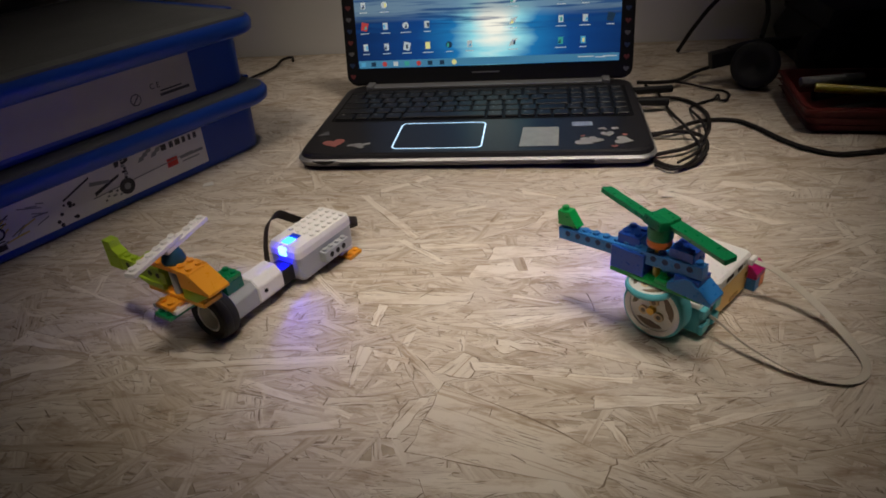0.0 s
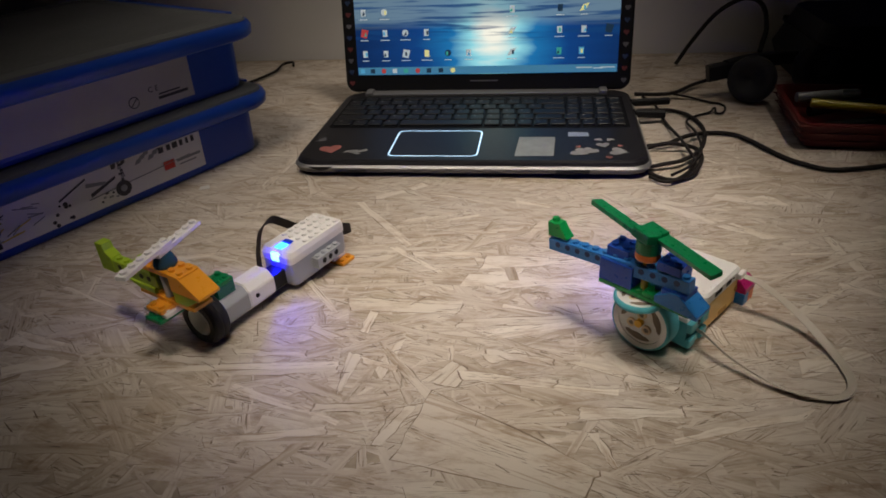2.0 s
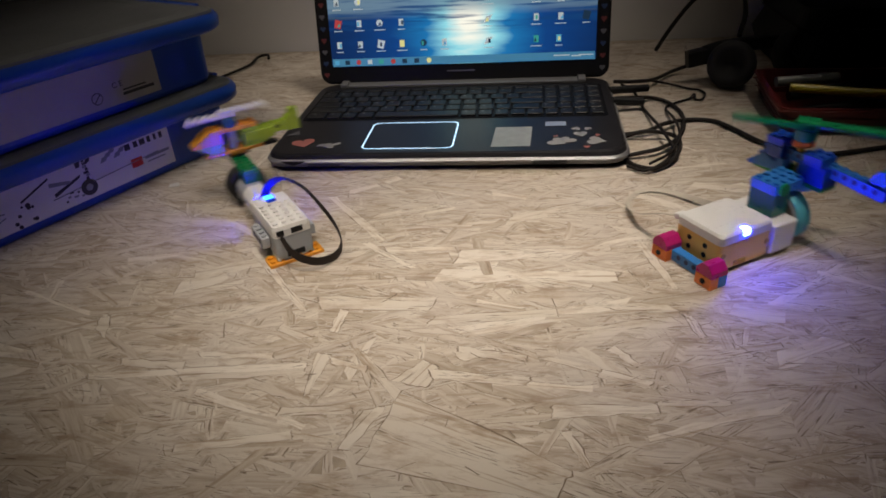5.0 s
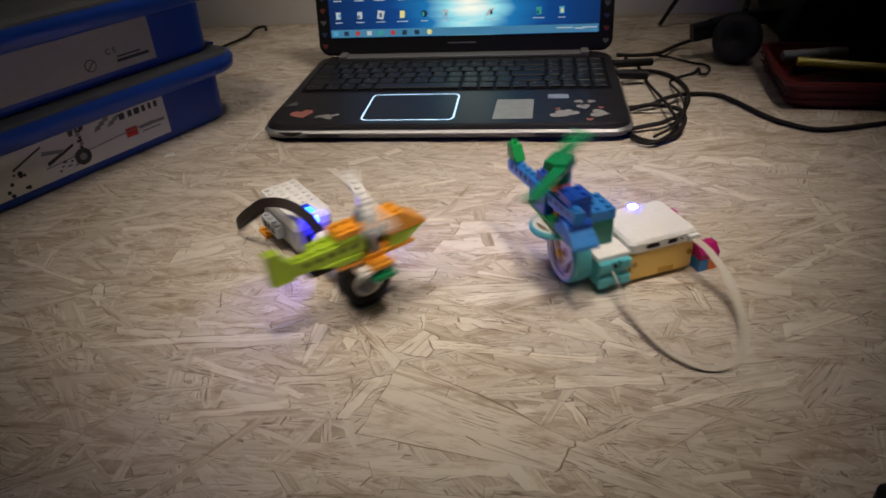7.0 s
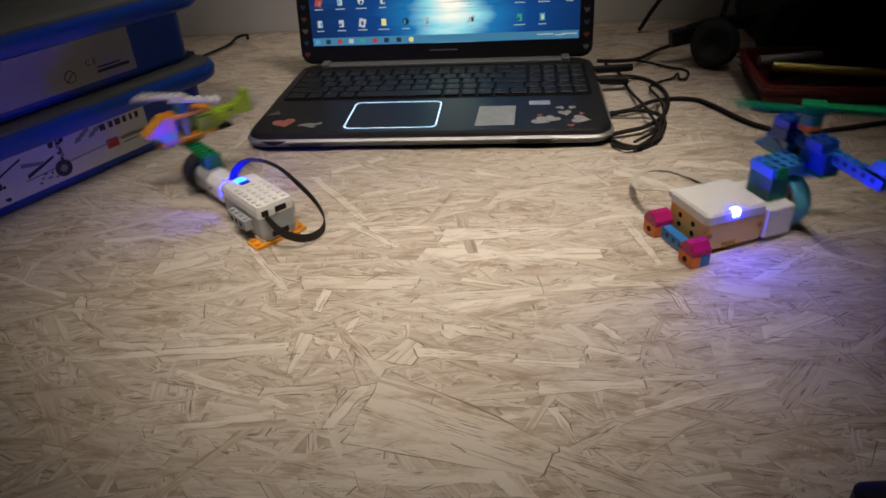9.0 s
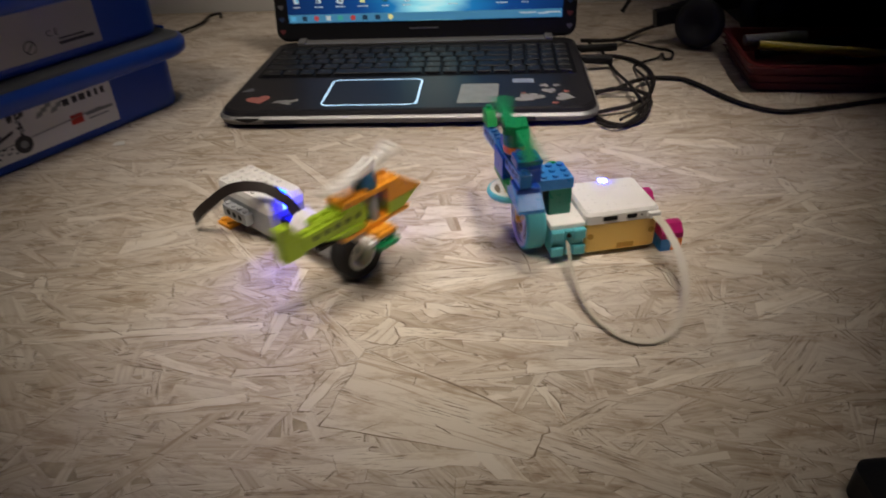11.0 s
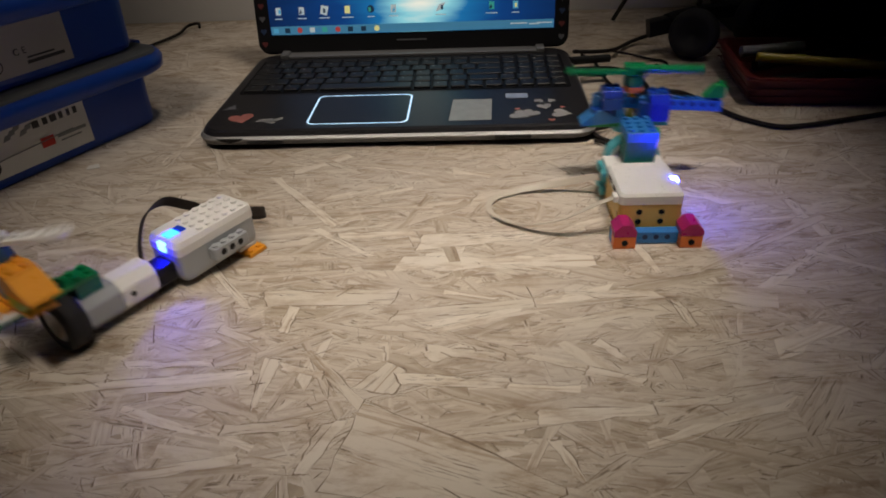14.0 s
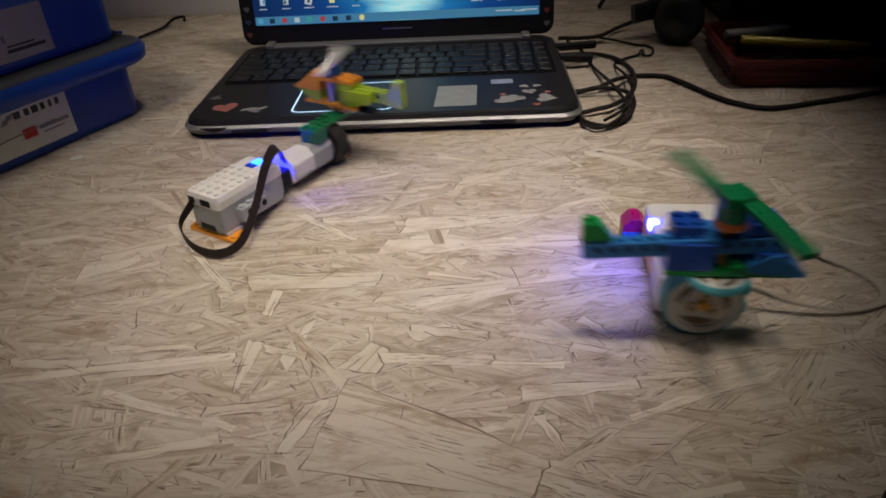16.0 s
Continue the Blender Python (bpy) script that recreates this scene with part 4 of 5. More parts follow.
cable("long_cable", [(0.194, 0.103, 0.0028), (0.218, 0.104, 0.0058), (0.242, 0.120, 0.0088), (0.271, 0.145, 0.0028), (0.297, 0.140, 0.0028), (0.312, 0.118, 0.0028), (0.327, 0.085, 0.0028), (0.342, 0.061, 0.0028), (0.366, 0.042, 0.0028), (0.390, 0.043, 0.0028), (0.418, 0.050, 0.0028), (0.462, 0.063, 0.0028), (0.535, 0.083, 0.0028)], 0.0025, "thick black cable running along the worktable")
cable("thin_cable", [(0.206, 0.254, 0.0120), (0.223, 0.245, 0.0030), (0.227, 0.180, 0.0030), (0.232, 0.116, 0.0090), (0.234, 0.074, 0.0120), (0.237, 0.047, 0.0090), (0.223, 0.016, 0.0080), (0.203, 0.005, 0.0040), (0.188, 0.019, 0.0030)], 0.0017, "thin black cable beside the laptop")
cable("earphone_cable", [(0.249, 0.275, 0.0080), (0.271, 0.277, 0.0030), (0.294, 0.258, 0.0020), (0.304, 0.253, 0.0020), (0.309, 0.239, 0.0020), (0.301, 0.214, 0.0030), (0.293, 0.213, 0.0030), (0.294, 0.230, 0.0040), (0.286, 0.219, 0.0020), (0.269, 0.207, 0.0020), (0.253, 0.187, 0.0020), (0.253, 0.130, 0.0090), (0.248, 0.074, 0.0120), (0.231, 0.031, 0.0120), (0.208, 0.008, 0.0100)], 0.0015, "thin black cable with a small knot")
cable("adapter_cable", [(-0.392, 0.369, 0.0030), (-0.377, 0.401, 0.0040), (-0.369, 0.432, 0.0040), (-0.368, 0.465, 0.0060), (-0.350, 0.463, 0.0100), (-0.343, 0.448, 0.0080)], 0.0022, "thin dark cable behind the storage boxes")
cable("raised_cable", [(0.278, 0.438, 0.003), (0.300, 0.440, 0.040), (0.330, 0.442, 0.078), (0.362, 0.436, 0.098), (0.384, 0.420, 0.092), (0.388, 0.395, 0.066), (0.376, 0.365, 0.040)], 0.0033, "black cable bowed up in an arch over the headset")

# ---- headset ----
headset = tagged(new("headset"), "black headset with round ear cushions lying on the worktable", "headset")


def ear_cup(x, y, z, r, turn):
    bm = bmesh.new()
    add_ring(bm, [(0.0001, -0.010), (r * 0.75, -0.012), (r * 0.92, -0.008), (r, 0.0), (r * 0.95, 0.008), (r * 0.8, 0.012), (r * 0.55, 0.010), (r * 0.45, 0.006), (0.0001, 0.005)], 28)
    part("ear_cushion", bm, M_TYRE, headset, smooth=True, at=Matrix.Translation((x, y, z)) @ pose(0, 0, 0, 78, 0, turn))


ear_cup(0.343, 0.264, 0.030, 0.030, -25)
ear_cup(0.430, 0.310, 0.030, 0.030, 30)
bm = bmesh.new()
add_ribbon(bm, [(0.314, 0.286, 0.040), (0.342, 0.300, 0.043), (0.380, 0.314, 0.043), (0.420, 0.322, 0.042), (0.455, 0.312, 0.040)], [(0, 0, 1)] * 5, 0.018, 0.012)
part("headband", bm, M_BLACK, headset)
bm = bmesh.new()
add_ribbon(bm, [(0.292, 0.285, 0.032), (0.318, 0.288, 0.036), (0.350, 0.286, 0.036)], [(0, 0, 1)] * 3, 0.022, 0.016)
part("yoke", bm, M_BLACK, headset)

# ---- tray with pens ----
tray = tagged(new("pen_basket"), "dark red plastic basket holding pens on the worktable", "basket")
tray.matrix_basis = pose(0.357, 0.102, 0, 0, 0, -5)
TW, TD, TH = 0.240, 0.140, 0.030
bm = bmesh.new()
outer = [(round_rect(0.006, TW - 0.006, 0.006, TD - 0.006, 0.012), 0.0), (round_rect(0.001, TW - 0.001, 0.001, TD - 0.001, 0.014), TH * 0.5), (round_rect(-0.004, TW + 0.004, -0.004, TD + 0.004, 0.016), TH), (round_rect(0.001, TW - 0.001, 0.001, TD - 0.001, 0.014), TH), (round_rect(0.008, TW - 0.008, 0.008, TD - 0.008, 0.012), 0.004)]
add_slab(bm, outer)
part("shell", bm, M_RED, tray)
for z in (0.010, 0.019, 0.028):
    o = -0.0012 - 0.0045 * max(0, z - 0.017) / 0.017 + 0.005 * max(0, 0.017 - z) / 0.017
    ring = [(x, y, z) for x, y in round_rect(o, TW - o, o, TD - o, 0.014, 4)]
    bm = bmesh.new()
    add_tube(bm, ring + ring[:1], 0.0007, 6, 2)
    part("rib", bm, M_RED, tray)


def pen(label, mat, x0, y0, z0, x1, y1, z1, r):
    ob = tagged(new("pen"), label, "pen", "pens in the basket")
    a, b = Vector((x0, y0, z0)), Vector((x1, y1, z1))
    ob.matrix_basis = Matrix.Translation(a) @ (b - a).to_track_quat("Z", "Y").to_matrix().to_4x4()
    ln = (b - a).length
    bm = bmesh.new()
    add_cyl(bm, r, ln * 0.7, Matrix.Translation((0, 0, ln * 0.35)), 14)
    part("barrel", bm, mat, ob, smooth=False)
    bm = bmesh.new()
    add_cyl(bm, r * 1.12, ln * 0.3, Matrix.Translation((0, 0, ln * 0.85)), 14, r * 0.95)
    part("cap", bm, mat, ob)


pen("yellow highlighter pen in the basket", M_PENY, 0.380, 0.158, 0.034, 0.500, 0.128, 0.030, 0.0050)
pen("blue pen in the basket", M_PENB, 0.470, 0.145, 0.026, 0.575, 0.128, 0.026, 0.006)
pen("grey pen in the basket", M_STKG, 0.375, 0.190, 0.030, 0.445, 0.196, 0.032, 0.006)
pen("black pen in the basket", M_BLACK, 0.385, 0.170, 0.020, 0.560, 0.210, 0.030, 0.006)
pen("black pen in the basket", M_BLACK, 0.375, 0.130, 0.012, 0.520, 0.160, 0.018, 0.007)

# dark pouch beyond the basket
bm = bmesh.new()
add_slab(bm, [(round_rect(0.43, 0.80, 0.29, 0.48, 0.03), 0.0), (round_rect(0.42, 0.81, 0.28, 0.49, 0.03), 0.03), (round_rect(0.44, 0.79, 0.30, 0.47, 0.03), 0.085)])
dark_case = tagged(part("dark_case", bm, M_BLACK), "black soft case standing behind the basket", "case")
bm = bmesh.new()
zip_line = [(x, y, 0.062) for x, y in round_rect(0.4305, 0.7995, 0.2905, 0.4795, 0.03, 4)]
add_tube(bm, zip_line + zip_line[:1], 0.0022, 6, 2)
part("zip", bm, M_CORD, dark_case, "black zip seam")
bm = bmesh.new()
add_slab(bm, [(round_rect(0.0, 0.09, -0.10, 0.0, 0.008), 0.0), (round_rect(0.0, 0.09, -0.10, 0.0, 0.008), 0.016), (round_rect(0.012, 0.086, -0.096, -0.003, 0.008), 0.021)])
tagged(part("black_case", bm, M_BLACK, at=pose(0.245, -0.395, 0, 0, 0, 3)), "small black case at the edge of the worktable", "case")

# ---- the two robots ----

# ---- the white and orange robot ----


def slope(name, parent, mat, outline, x0, x1, label=""):
    """A solid with the outline in y and z, from x0 to x1."""
    bm = bmesh.new()
    add_prism(bm, outline, x0, x1, "yz")
    bmesh.ops.bevel(bm, geom=list(bm.edges), offset=0.0003, segments=1, affect="EDGES")
    return part(name, bm, mat, parent, label)


robot_a = tagged(new("toy_robot"), "white toy brick robot carrying a lime and orange helicopter", "toy robot", "circling toy robots")
A = robot_a
SEAT[A.name] = Matrix()
# rear foot
brick("foot_plate", A, M_ORANGE, -0.010, -0.024, 0.0, 2, 6, 0.0032)
brick("spacer_plate", A, M_WHITE, -0.008, -0.016, 0.0033, 2, 4, 0.0032, studs=False)
SEAT[A.name] = pose(-0.0040, 0, -0.0005) @ Matrix.Diagonal((0.93, 0.95, 0.99, 1))
# hub
bm = bmesh.new()
add_slab(bm, [(round_rect(-0.006, 0.062, -0.0162, 0.0162, 0.004, 3), 0.0066), (round_rect(-0.007, 0.064, -0.0170, 0.0170, 0.004, 3), 0.011), (round_rect(-0.007, 0.064, -0.0170, 0.0170, 0.004, 3), 0.0270)])
hub = part("hub_base", bm, M_LGREY, A, "light grey battery part of the hub")
bm = bmesh.new()
add_slab(bm, [(round_rect(-0.0075, 0.0645, -0.0173, 0.0173, 0.004, 3), 0.0272), (round_rect(-0.0075, 0.0645, -0.0173, 0.0173, 0.004, 3), 0.033), (round_rect(-0.0065, 0.0615, -0.0160, 0.0160, 0.003, 3), 0.0370)])
add_studs(bm, -0.005, -0.016, 6, 4, 0.0370)
hub_lid = part("hub_cover", bm, M_WHITE, A, "white studded hub cover")
bm = bmesh.new()
add_box(bm, 0.0445, 0.0500, -0.0045, 0.0045, 0.0372, 0.0382, 0.0004)
part("button", bm, glow("blue_button", (0.004, 0.03, 0.35), 0.5), hub_lid, "dark blue lit button")
bm = bmesh.new()
add_box(bm, 0.0505, 0.0600, -0.0042, 0.0042, 0.0365, 0.0383, 0.0008)
part("status_light", bm, M_LEDC, hub_lid, "glowing cyan light")
bm = bmesh.new()
add_box(bm, 0.0603, 0.0655, -0.0040, 0.0040, 0.0280, 0.0350, 0.0008)
part("status_light", bm, glow("deep_blue_light", (0.002, 0.005, 1.0), 400), hub_lid, "glowing blue light")
for s in (-1, 1):
    y0, y1 = (0.0172, 0.0246) if s > 0 else (-0.0246, -0.0172)
    bm = bmesh.new()
    add_box(bm, 0.008, 0.040, y0, y1, 0.0135, 0.0231, 0.0005, seg=1)
    add_studs(bm, 0.008, y0 - 0.0003, 4, 1, 0.0231)
    beam = part("side_beam", bm, M_LGREY, A, "light grey beam with peg holes")
    for k in range(3):
        # black plug in place of a hole, coloured as the shade inside
        bm = bmesh.new()
        add_cyl(bm, 0.0025, 0.0078, Matrix.Translation((0.016 + k * 0.008, (y0 + y1) / 2, 0.0185)) @ pose(0, 0, 0, 90), 16)
        part("peg_hole", bm, M_BLACK, beam)
# rear port
for y, w in ((-0.004, 0.0052), (0.0110, 0.0032)):
    bm = bmesh.new()
    add_box(bm, -0.0079, -0.0070, y - w, y + w, 0.0285, 0.0335)
    part("port", bm, M_BLACK, hub_lid)
bm = bmesh.new()
add_box(bm, -0.0072, -0.0062, -0.008, 0.008, 0.0075, 0.0125)
part("battery_latch", bm, M_BLACK, hub)
# motor
SEAT[A.name] = pose(-0.0040, 0, 0.0025)
bm = bmesh.new()
add_box(bm, 0.0590, 0.0760, -0.008, 0.008, 0.0050, 0.0190, 0.001)
part("coupling", bm, M_BLACK, A)
bm = bmesh.new()


def octo(w, z0, z1, c):
    return [(-w + c, z0), (w - c, z0), (w, z0 + c), (w, z1 - c), (w - c, z1), (-w + c, z1), (-w, z1 - c), (-w, z0 + c)]


add_prism(bm, octo(0.0120, 0.0035, 0.0275, 0.006), 0.0750, 0.1010, "yz")
bmesh.ops.bevel(bm, geom=list(bm.edges), offset=0.0007, segments=2, affect="EDGES")
motor = part("motor_shell", bm, M_WHITE, A, "white rounded motor shell")
# black disc for the shade in the screw hole
bm = bmesh.new()
add_cyl(bm, 0.0018, 0.001, Matrix.Translation((0.094, 0.0121, 0.0160)) @ pose(0, 0, 0, 90), 10)
part("screw_hole", bm, M_BLACK, motor)
bm = bmesh.new()
add_prism(bm, octo(0.0115, 0.0040, 0.0268, 0.005), 0.1012, 0.1250, "yz")
bmesh.ops.bevel(bm, geom=list(bm.edges), offset=0.0006, segments=2, affect="EDGES")
part("gearbox", bm, M_LGREY, A, "light grey motor gearbox")
# wheel
WHEEL_A = (0.1293, 0.0, 0.0192)
bm = bmesh.new()
tread = [(0.0112, -0.0068), (0.0168, -0.0072), (0.0186, -0.0056), (0.0192, -0.0030), (0.0192, -0.0010), (0.0188, 0.0), (0.0192, 0.0010), (0.0192, 0.0030), (0.0186, 0.0056), (0.0168, 0.0072), (0.0112, 0.0068)]
add_ring(bm, tread, 48)
wheel_a = part("wheel", bm, M_TYRE, A, "black rubber tyre", smooth=False)
bm = bmesh.new()
add_ring(bm, [(0.0026, -0.0050), (0.0114, -0.0062), (0.0114, 0.0064), (0.0096, 0.0064), (0.0090, -0.0020), (0.0026, -0.0030)], 28)
part("rim", bm, M_WHITE, wheel_a, "white hollow rim")
bm = bmesh.new()
add_cyl(bm, 0.0028, 0.008, pose(0, 0, -0.0035), 10)
part("axle", bm, M_LGREY, wheel_a)
# mast over the wheel
SEAT[A.name] = pose(0.0060, 0.002, 0.0078)
brick("mount_plate", A, M_GREEN, 0.097, -0.012, 0.0310, 8, 2, 0.0032)
brick("mount_brick", A, M_DGREEN, 0.097, -0.012, 0.0215, 2, 2, 0.0095, studs=False)
brick("mast_plate", A, M_WHITE, 0.138, -0.012, 0.0342, 2, 2, 0.0020, studs=False)
SEAT[A.name] = pose(0.0066, 0.0085, 0.0078)
brick("cross_plate", A, M_WHITE, 0.1405, -0.024, 0.0344, 2, 3, 0.0032)
brick("belly_plate", A, M_ORANGE, 0.134, -0.018, 0.0378, 3, 2, 0.0032)
brick("belly_plate", A, M_ORANGE, 0.132, -0.036, 0.0410, 2, 7, 0.0032)
brick("belly_strip", A, M_BLACK, 0.134, -0.052, 0.0400, 1, 2, 0.0032, studs=False)
X0, X1 = 0.132, 0.148
# tail and body
slope("tail_fin", A, M_LIME, [(-0.078, 0.0475), (-0.063, 0.0475), (-0.063, 0.0600), (-0.069, 0.0640), (-0.070, 0.0690), (-0.078, 0.0690)], 0.139, 0.147, "lime tail fin")
brick("tail_boom", A, M_LIME, 0.139, -0.0628, 0.0490, 1, 6, 0.0096, holes="y", label="lime beam with peg holes")
slope("body_slope", A, M_LIME, [(-0.048, 0.0488), (-0.018, 0.0488), (-0.018, 0.0443), (-0.034, 0.0443)], X0, X1, "lime inverted slope")
brick("body_brick", A, M_LIME, X0 - 0.0012, -0.050, 0.0490, 1, 4, 0.0096)
brick("body_brick", A, M_LIME, X0, -0.034, 0.0588, 2, 2, 0.0036, studs=False)
brick("roof_plate", A, M_ORANGE, X0, -0.034, 0.0625, 2, 2, 0.0040)
for x in (X0 + 0.004, X1 - 0.004):
    bm = bmesh.new()
    add_cyl(bm, 0.0030, 0.0180, Matrix.Translation((x, -0.008, 0.0533)), 14)
    part("cabin_pillar", bm, M_LGREY, A, "light grey cabin pillar")
brick("cabin_seat", A, M_DGREEN, X0 + 0.004, -0.012, 0.0442, 1, 1, 0.0064)
brick("roof_plate", A, M_ORANGE, X0, -0.018, 0.0625, 2, 4, 0.0040)
slope("nose", A, M_ORANGE, [(0.002, 0.0665), (0.012, 0.0665), (0.030, 0.0550), (0.030, 0.0530), (0.002, 0.0530)], X0 - 0.0006, X1 + 0.0006, "orange sloped nose")
slope("nose_underside", A, M_LIME, [(0.002, 0.0528), (0.028, 0.0528), (0.014, 0.0442), (0.002, 0.0442)], X0, X1, "lime inverted slope under the nose")
# rotor
SEAT.clear()
ROTOR_A = (0.1466, -0.0006, 0.0735)
bm = bmesh.new()
add_ring(bm, [(0.0001, 0.0), (0.0078, 0.0), (0.0080, 0.003), (0.0065, 0.007), (0.0050, 0.0096), (0.0001, 0.0098)], 20)
rotor_a = part("rotor", bm, M_TRANS, A, "smoky blue rotor dome", smooth=True)
brick("rotor_blade", rotor_a, M_WHITE, -0.008, -0.004, 0.0130, 6, 1, 0.0032)
brick("rotor_blade", rotor_a, M_WHITE, -0.040, -0.004, 0.0098, 6, 1, 0.0032)
# ribbon cable
bm = bmesh.new()
add_band(bm, [(0.0715, -0.002, 0.0270), (0.0650, -0.007, 0.0400), (0.051, -0.016, 0.0490), (0.030, -0.027, 0.0455), (0.010, -0.035, 0.0310), (-0.006, -0.039, 0.0180), (-0.019, -0.037, 0.0080), (-0.029, -0.026, 0.0045), (-0.033, -0.008, 0.0080), (-0.028, 0.007, 0.0180), (-0.0112, 0.0105, 0.0275)], [(1, -0.2, 0.3), (0.9, -0.4, 0.5), (0.3, -0.7, 0.8), (0, -1, 0.3), (0, -1, 0), (-0.1, -1, 0), (-0.4, -0.9, 0), (-0.9, -0.5, 0), (-1, 0.1, 0), (-0.7, 0.7, 0), (-0.2, 1, 0)], 0.0074, 0.0010)
part("ribbon_cable", bm, material("brown_black_ribbon", (0.022, 0.015, 0.013), 0.6, spec=0.3, var=0.3), A, "looped black ribbon cable")

# ---- the white and yellow robot ----
robot_b = tagged(new("toy_robot"), "white and yellow toy brick robot carrying a blue helicopter", "toy robot", "circling toy robots")
B = robot_b
SEAT[B.name] = pose(0.0110, 0, 0)
# feet
for s in (-1, 1):
    yc = s * 0.0235
    ya, yb = yc - 0.008, yc + 0.008
    brick("foot_brick", B, M_ORED, -0.014, ya, 0.0, 1, 2, 0.0096, studs=False)
    brick("foot_brick", B, M_AZURE, -0.006, ya, 0.0, 1, 2, 0.0096, studs=False)
    slope("foot_cap", B, M_MAGENTA, [(ya, 0.0097), (yb, 0.0097), (yb, 0.0140), (yb - 0.005, 0.0195), (ya + 0.005, 0.0195), (ya, 0.0140)], -0.0140, 0.0018, "magenta rounded slope")
    # hole drawn as a black plug, its inner shade in the colour
    bm = bmesh.new()
    add_cyl(bm, 0.0022, 0.001, Matrix.Translation((-0.0142, yc, 0.005)) @ pose(0, 0, 0, 0, 90), 14)
    part("peg_hole", bm, M_BLACK, B)
beam = brick("rear_beam", B, M_AZURE, -0.008, -0.016, 0.0004, 1, 4, 0.0096, studs=False, holes="y")
# hub
SEAT[B.name] = pose(0, 0.0032, 0)
HX0, HX1, HW = 0.015, 0.0670, 0.0228
bm = bmesh.new()
add_slab(bm, [(round_rect(HX0 + 0.001, HX1 - 0.001, -HW + 0.001, HW - 0.001, 0.003, 3), 0.0030), (round_rect(HX0, HX1, -HW, HW, 0.003, 3), 0.0045), (round_rect(HX0, HX1, -HW, HW, 0.003, 3), 0.0258)])
hub_b = part("hub_base", bm, material("pale_yellow_plastic", (0.82, 0.54, 0.14), 0.32, var=0.05), B, "yellow battery part of the hub")
bm = bmesh.new()
add_slab(bm, [(round_rect(HX0 - 0.0004, HX1 + 0.0004, -HW - 0.0004, HW + 0.0004, 0.004, 4), 0.0260), (round_rect(HX0 - 0.0004, HX1 + 0.0004, -HW - 0.0004, HW + 0.0004, 0.004, 4), 0.0325), (round_rect(HX0 + 0.0012, HX1 - 0.0012, -HW + 0.0012, HW - 0.0012, 0.004, 4), 0.0345)])
hub_top = part("hub_cover", bm, M_WHITE, B, "smooth white hub cover")
bm = bmesh.new()
add_box(bm, 0.0360, 0.0420, -HW - 0.0012, -HW + 0.0045, 0.0292, 0.0350, 0.0008)
part("status_light", bm, M_LEDB, hub_top, "glowing blue status light")
for x, w in ((0.0500, 0.010), (0.0345, 0.007)):
    bm = bmesh.new()
    add_box(bm, x - w / 2, x + w / 2, HW + 0.0002, HW + 0.0007, 0.0280, 0.0312)
    part("port", bm, M_BLACK, hub_top)
bm = bmesh.new()
add_cyl(bm, 0.0007, 0.0006, Matrix.Translation((0.0275, HW + 0.0005, 0.0298)) @ pose(0, 0, 0, 90), 8)
part("port", bm, M_BLACK, hub_top)
for s in (-1, 1):
    for x in (HX0 + 0.004, HX1 - 0.004):
        # solid plug, darker yellow standing in for the hole's shade
        bm = bmesh.new()
        add_cyl(bm, 0.0022, 0.0008, Matrix.Translation((x, s * HW, 0.0165)) @ pose(0, 0, 0, 90), 14)
        part("peg_hole", bm, M_AMBER, hub_b)
    bm = bmesh.new()
    add_box(bm, 0.031, 0.043, s * HW - 0.0004, s * HW + 0.0004, 0.0048, 0.0088)
    part("latch", bm, M_AMBER, hub_b)
for y in (-0.008, 0.008):
    for z in (0.012, 0.020):
        # black plugs painted as the shade of the rear holes
        bm = bmesh.new()
        add_cyl(bm, 0.0022, 0.0008, Matrix.Translation((HX0, y, z)) @ pose(0, 0, 0, 0, 90), 14)
        part("peg_hole", bm, M_BLACK, hub_b)
# motor
bm = bmesh.new()
add_box(bm, 0.0670, 0.0915, -0.0250, 0.0040, 0.0040, 0.0285, 0.0012)
add_box(bm, 0.0670, 0.0915, 0.0040, 0.0225, 0.0250, 0.0290, 0.0008)
part("motor_shell", bm, M_WHITE, B, "white motor shell")
bm = bmesh.new()
add_box(bm, 0.0675, 0.0910, 0.0042, 0.0235, 0.0050, 0.0255, 0.0015)
motor_b = part("motor_front", bm, M_TURQP, B, "turquoise motor mount")
for z in (0.0090, 0.0215):
    for x, wide, far in ((0.0715, 0.0045, 0.0262), (0.0870, 0.0045, 0.0262), (0.0793, 0.0028, 0.0250)):
        bm = bmesh.new()
        add_box(bm, x - wide, x + wide, 0.0225, far, z - 0.0038, z + 0.0038, 0.001)
        part("mount_lug", bm, M_TURQP, motor_b)
for z in (0.0215,):
    # black plug for the shaded hole of the mount
    bm = bmesh.new()
    add_cyl(bm, 0.0018, 0.0008, Matrix.Translation((0.0793, 0.0251, z)) @ pose(0, 0, 0, 90), 12)
    part("peg_hole", bm, M_BLACK, motor_b)


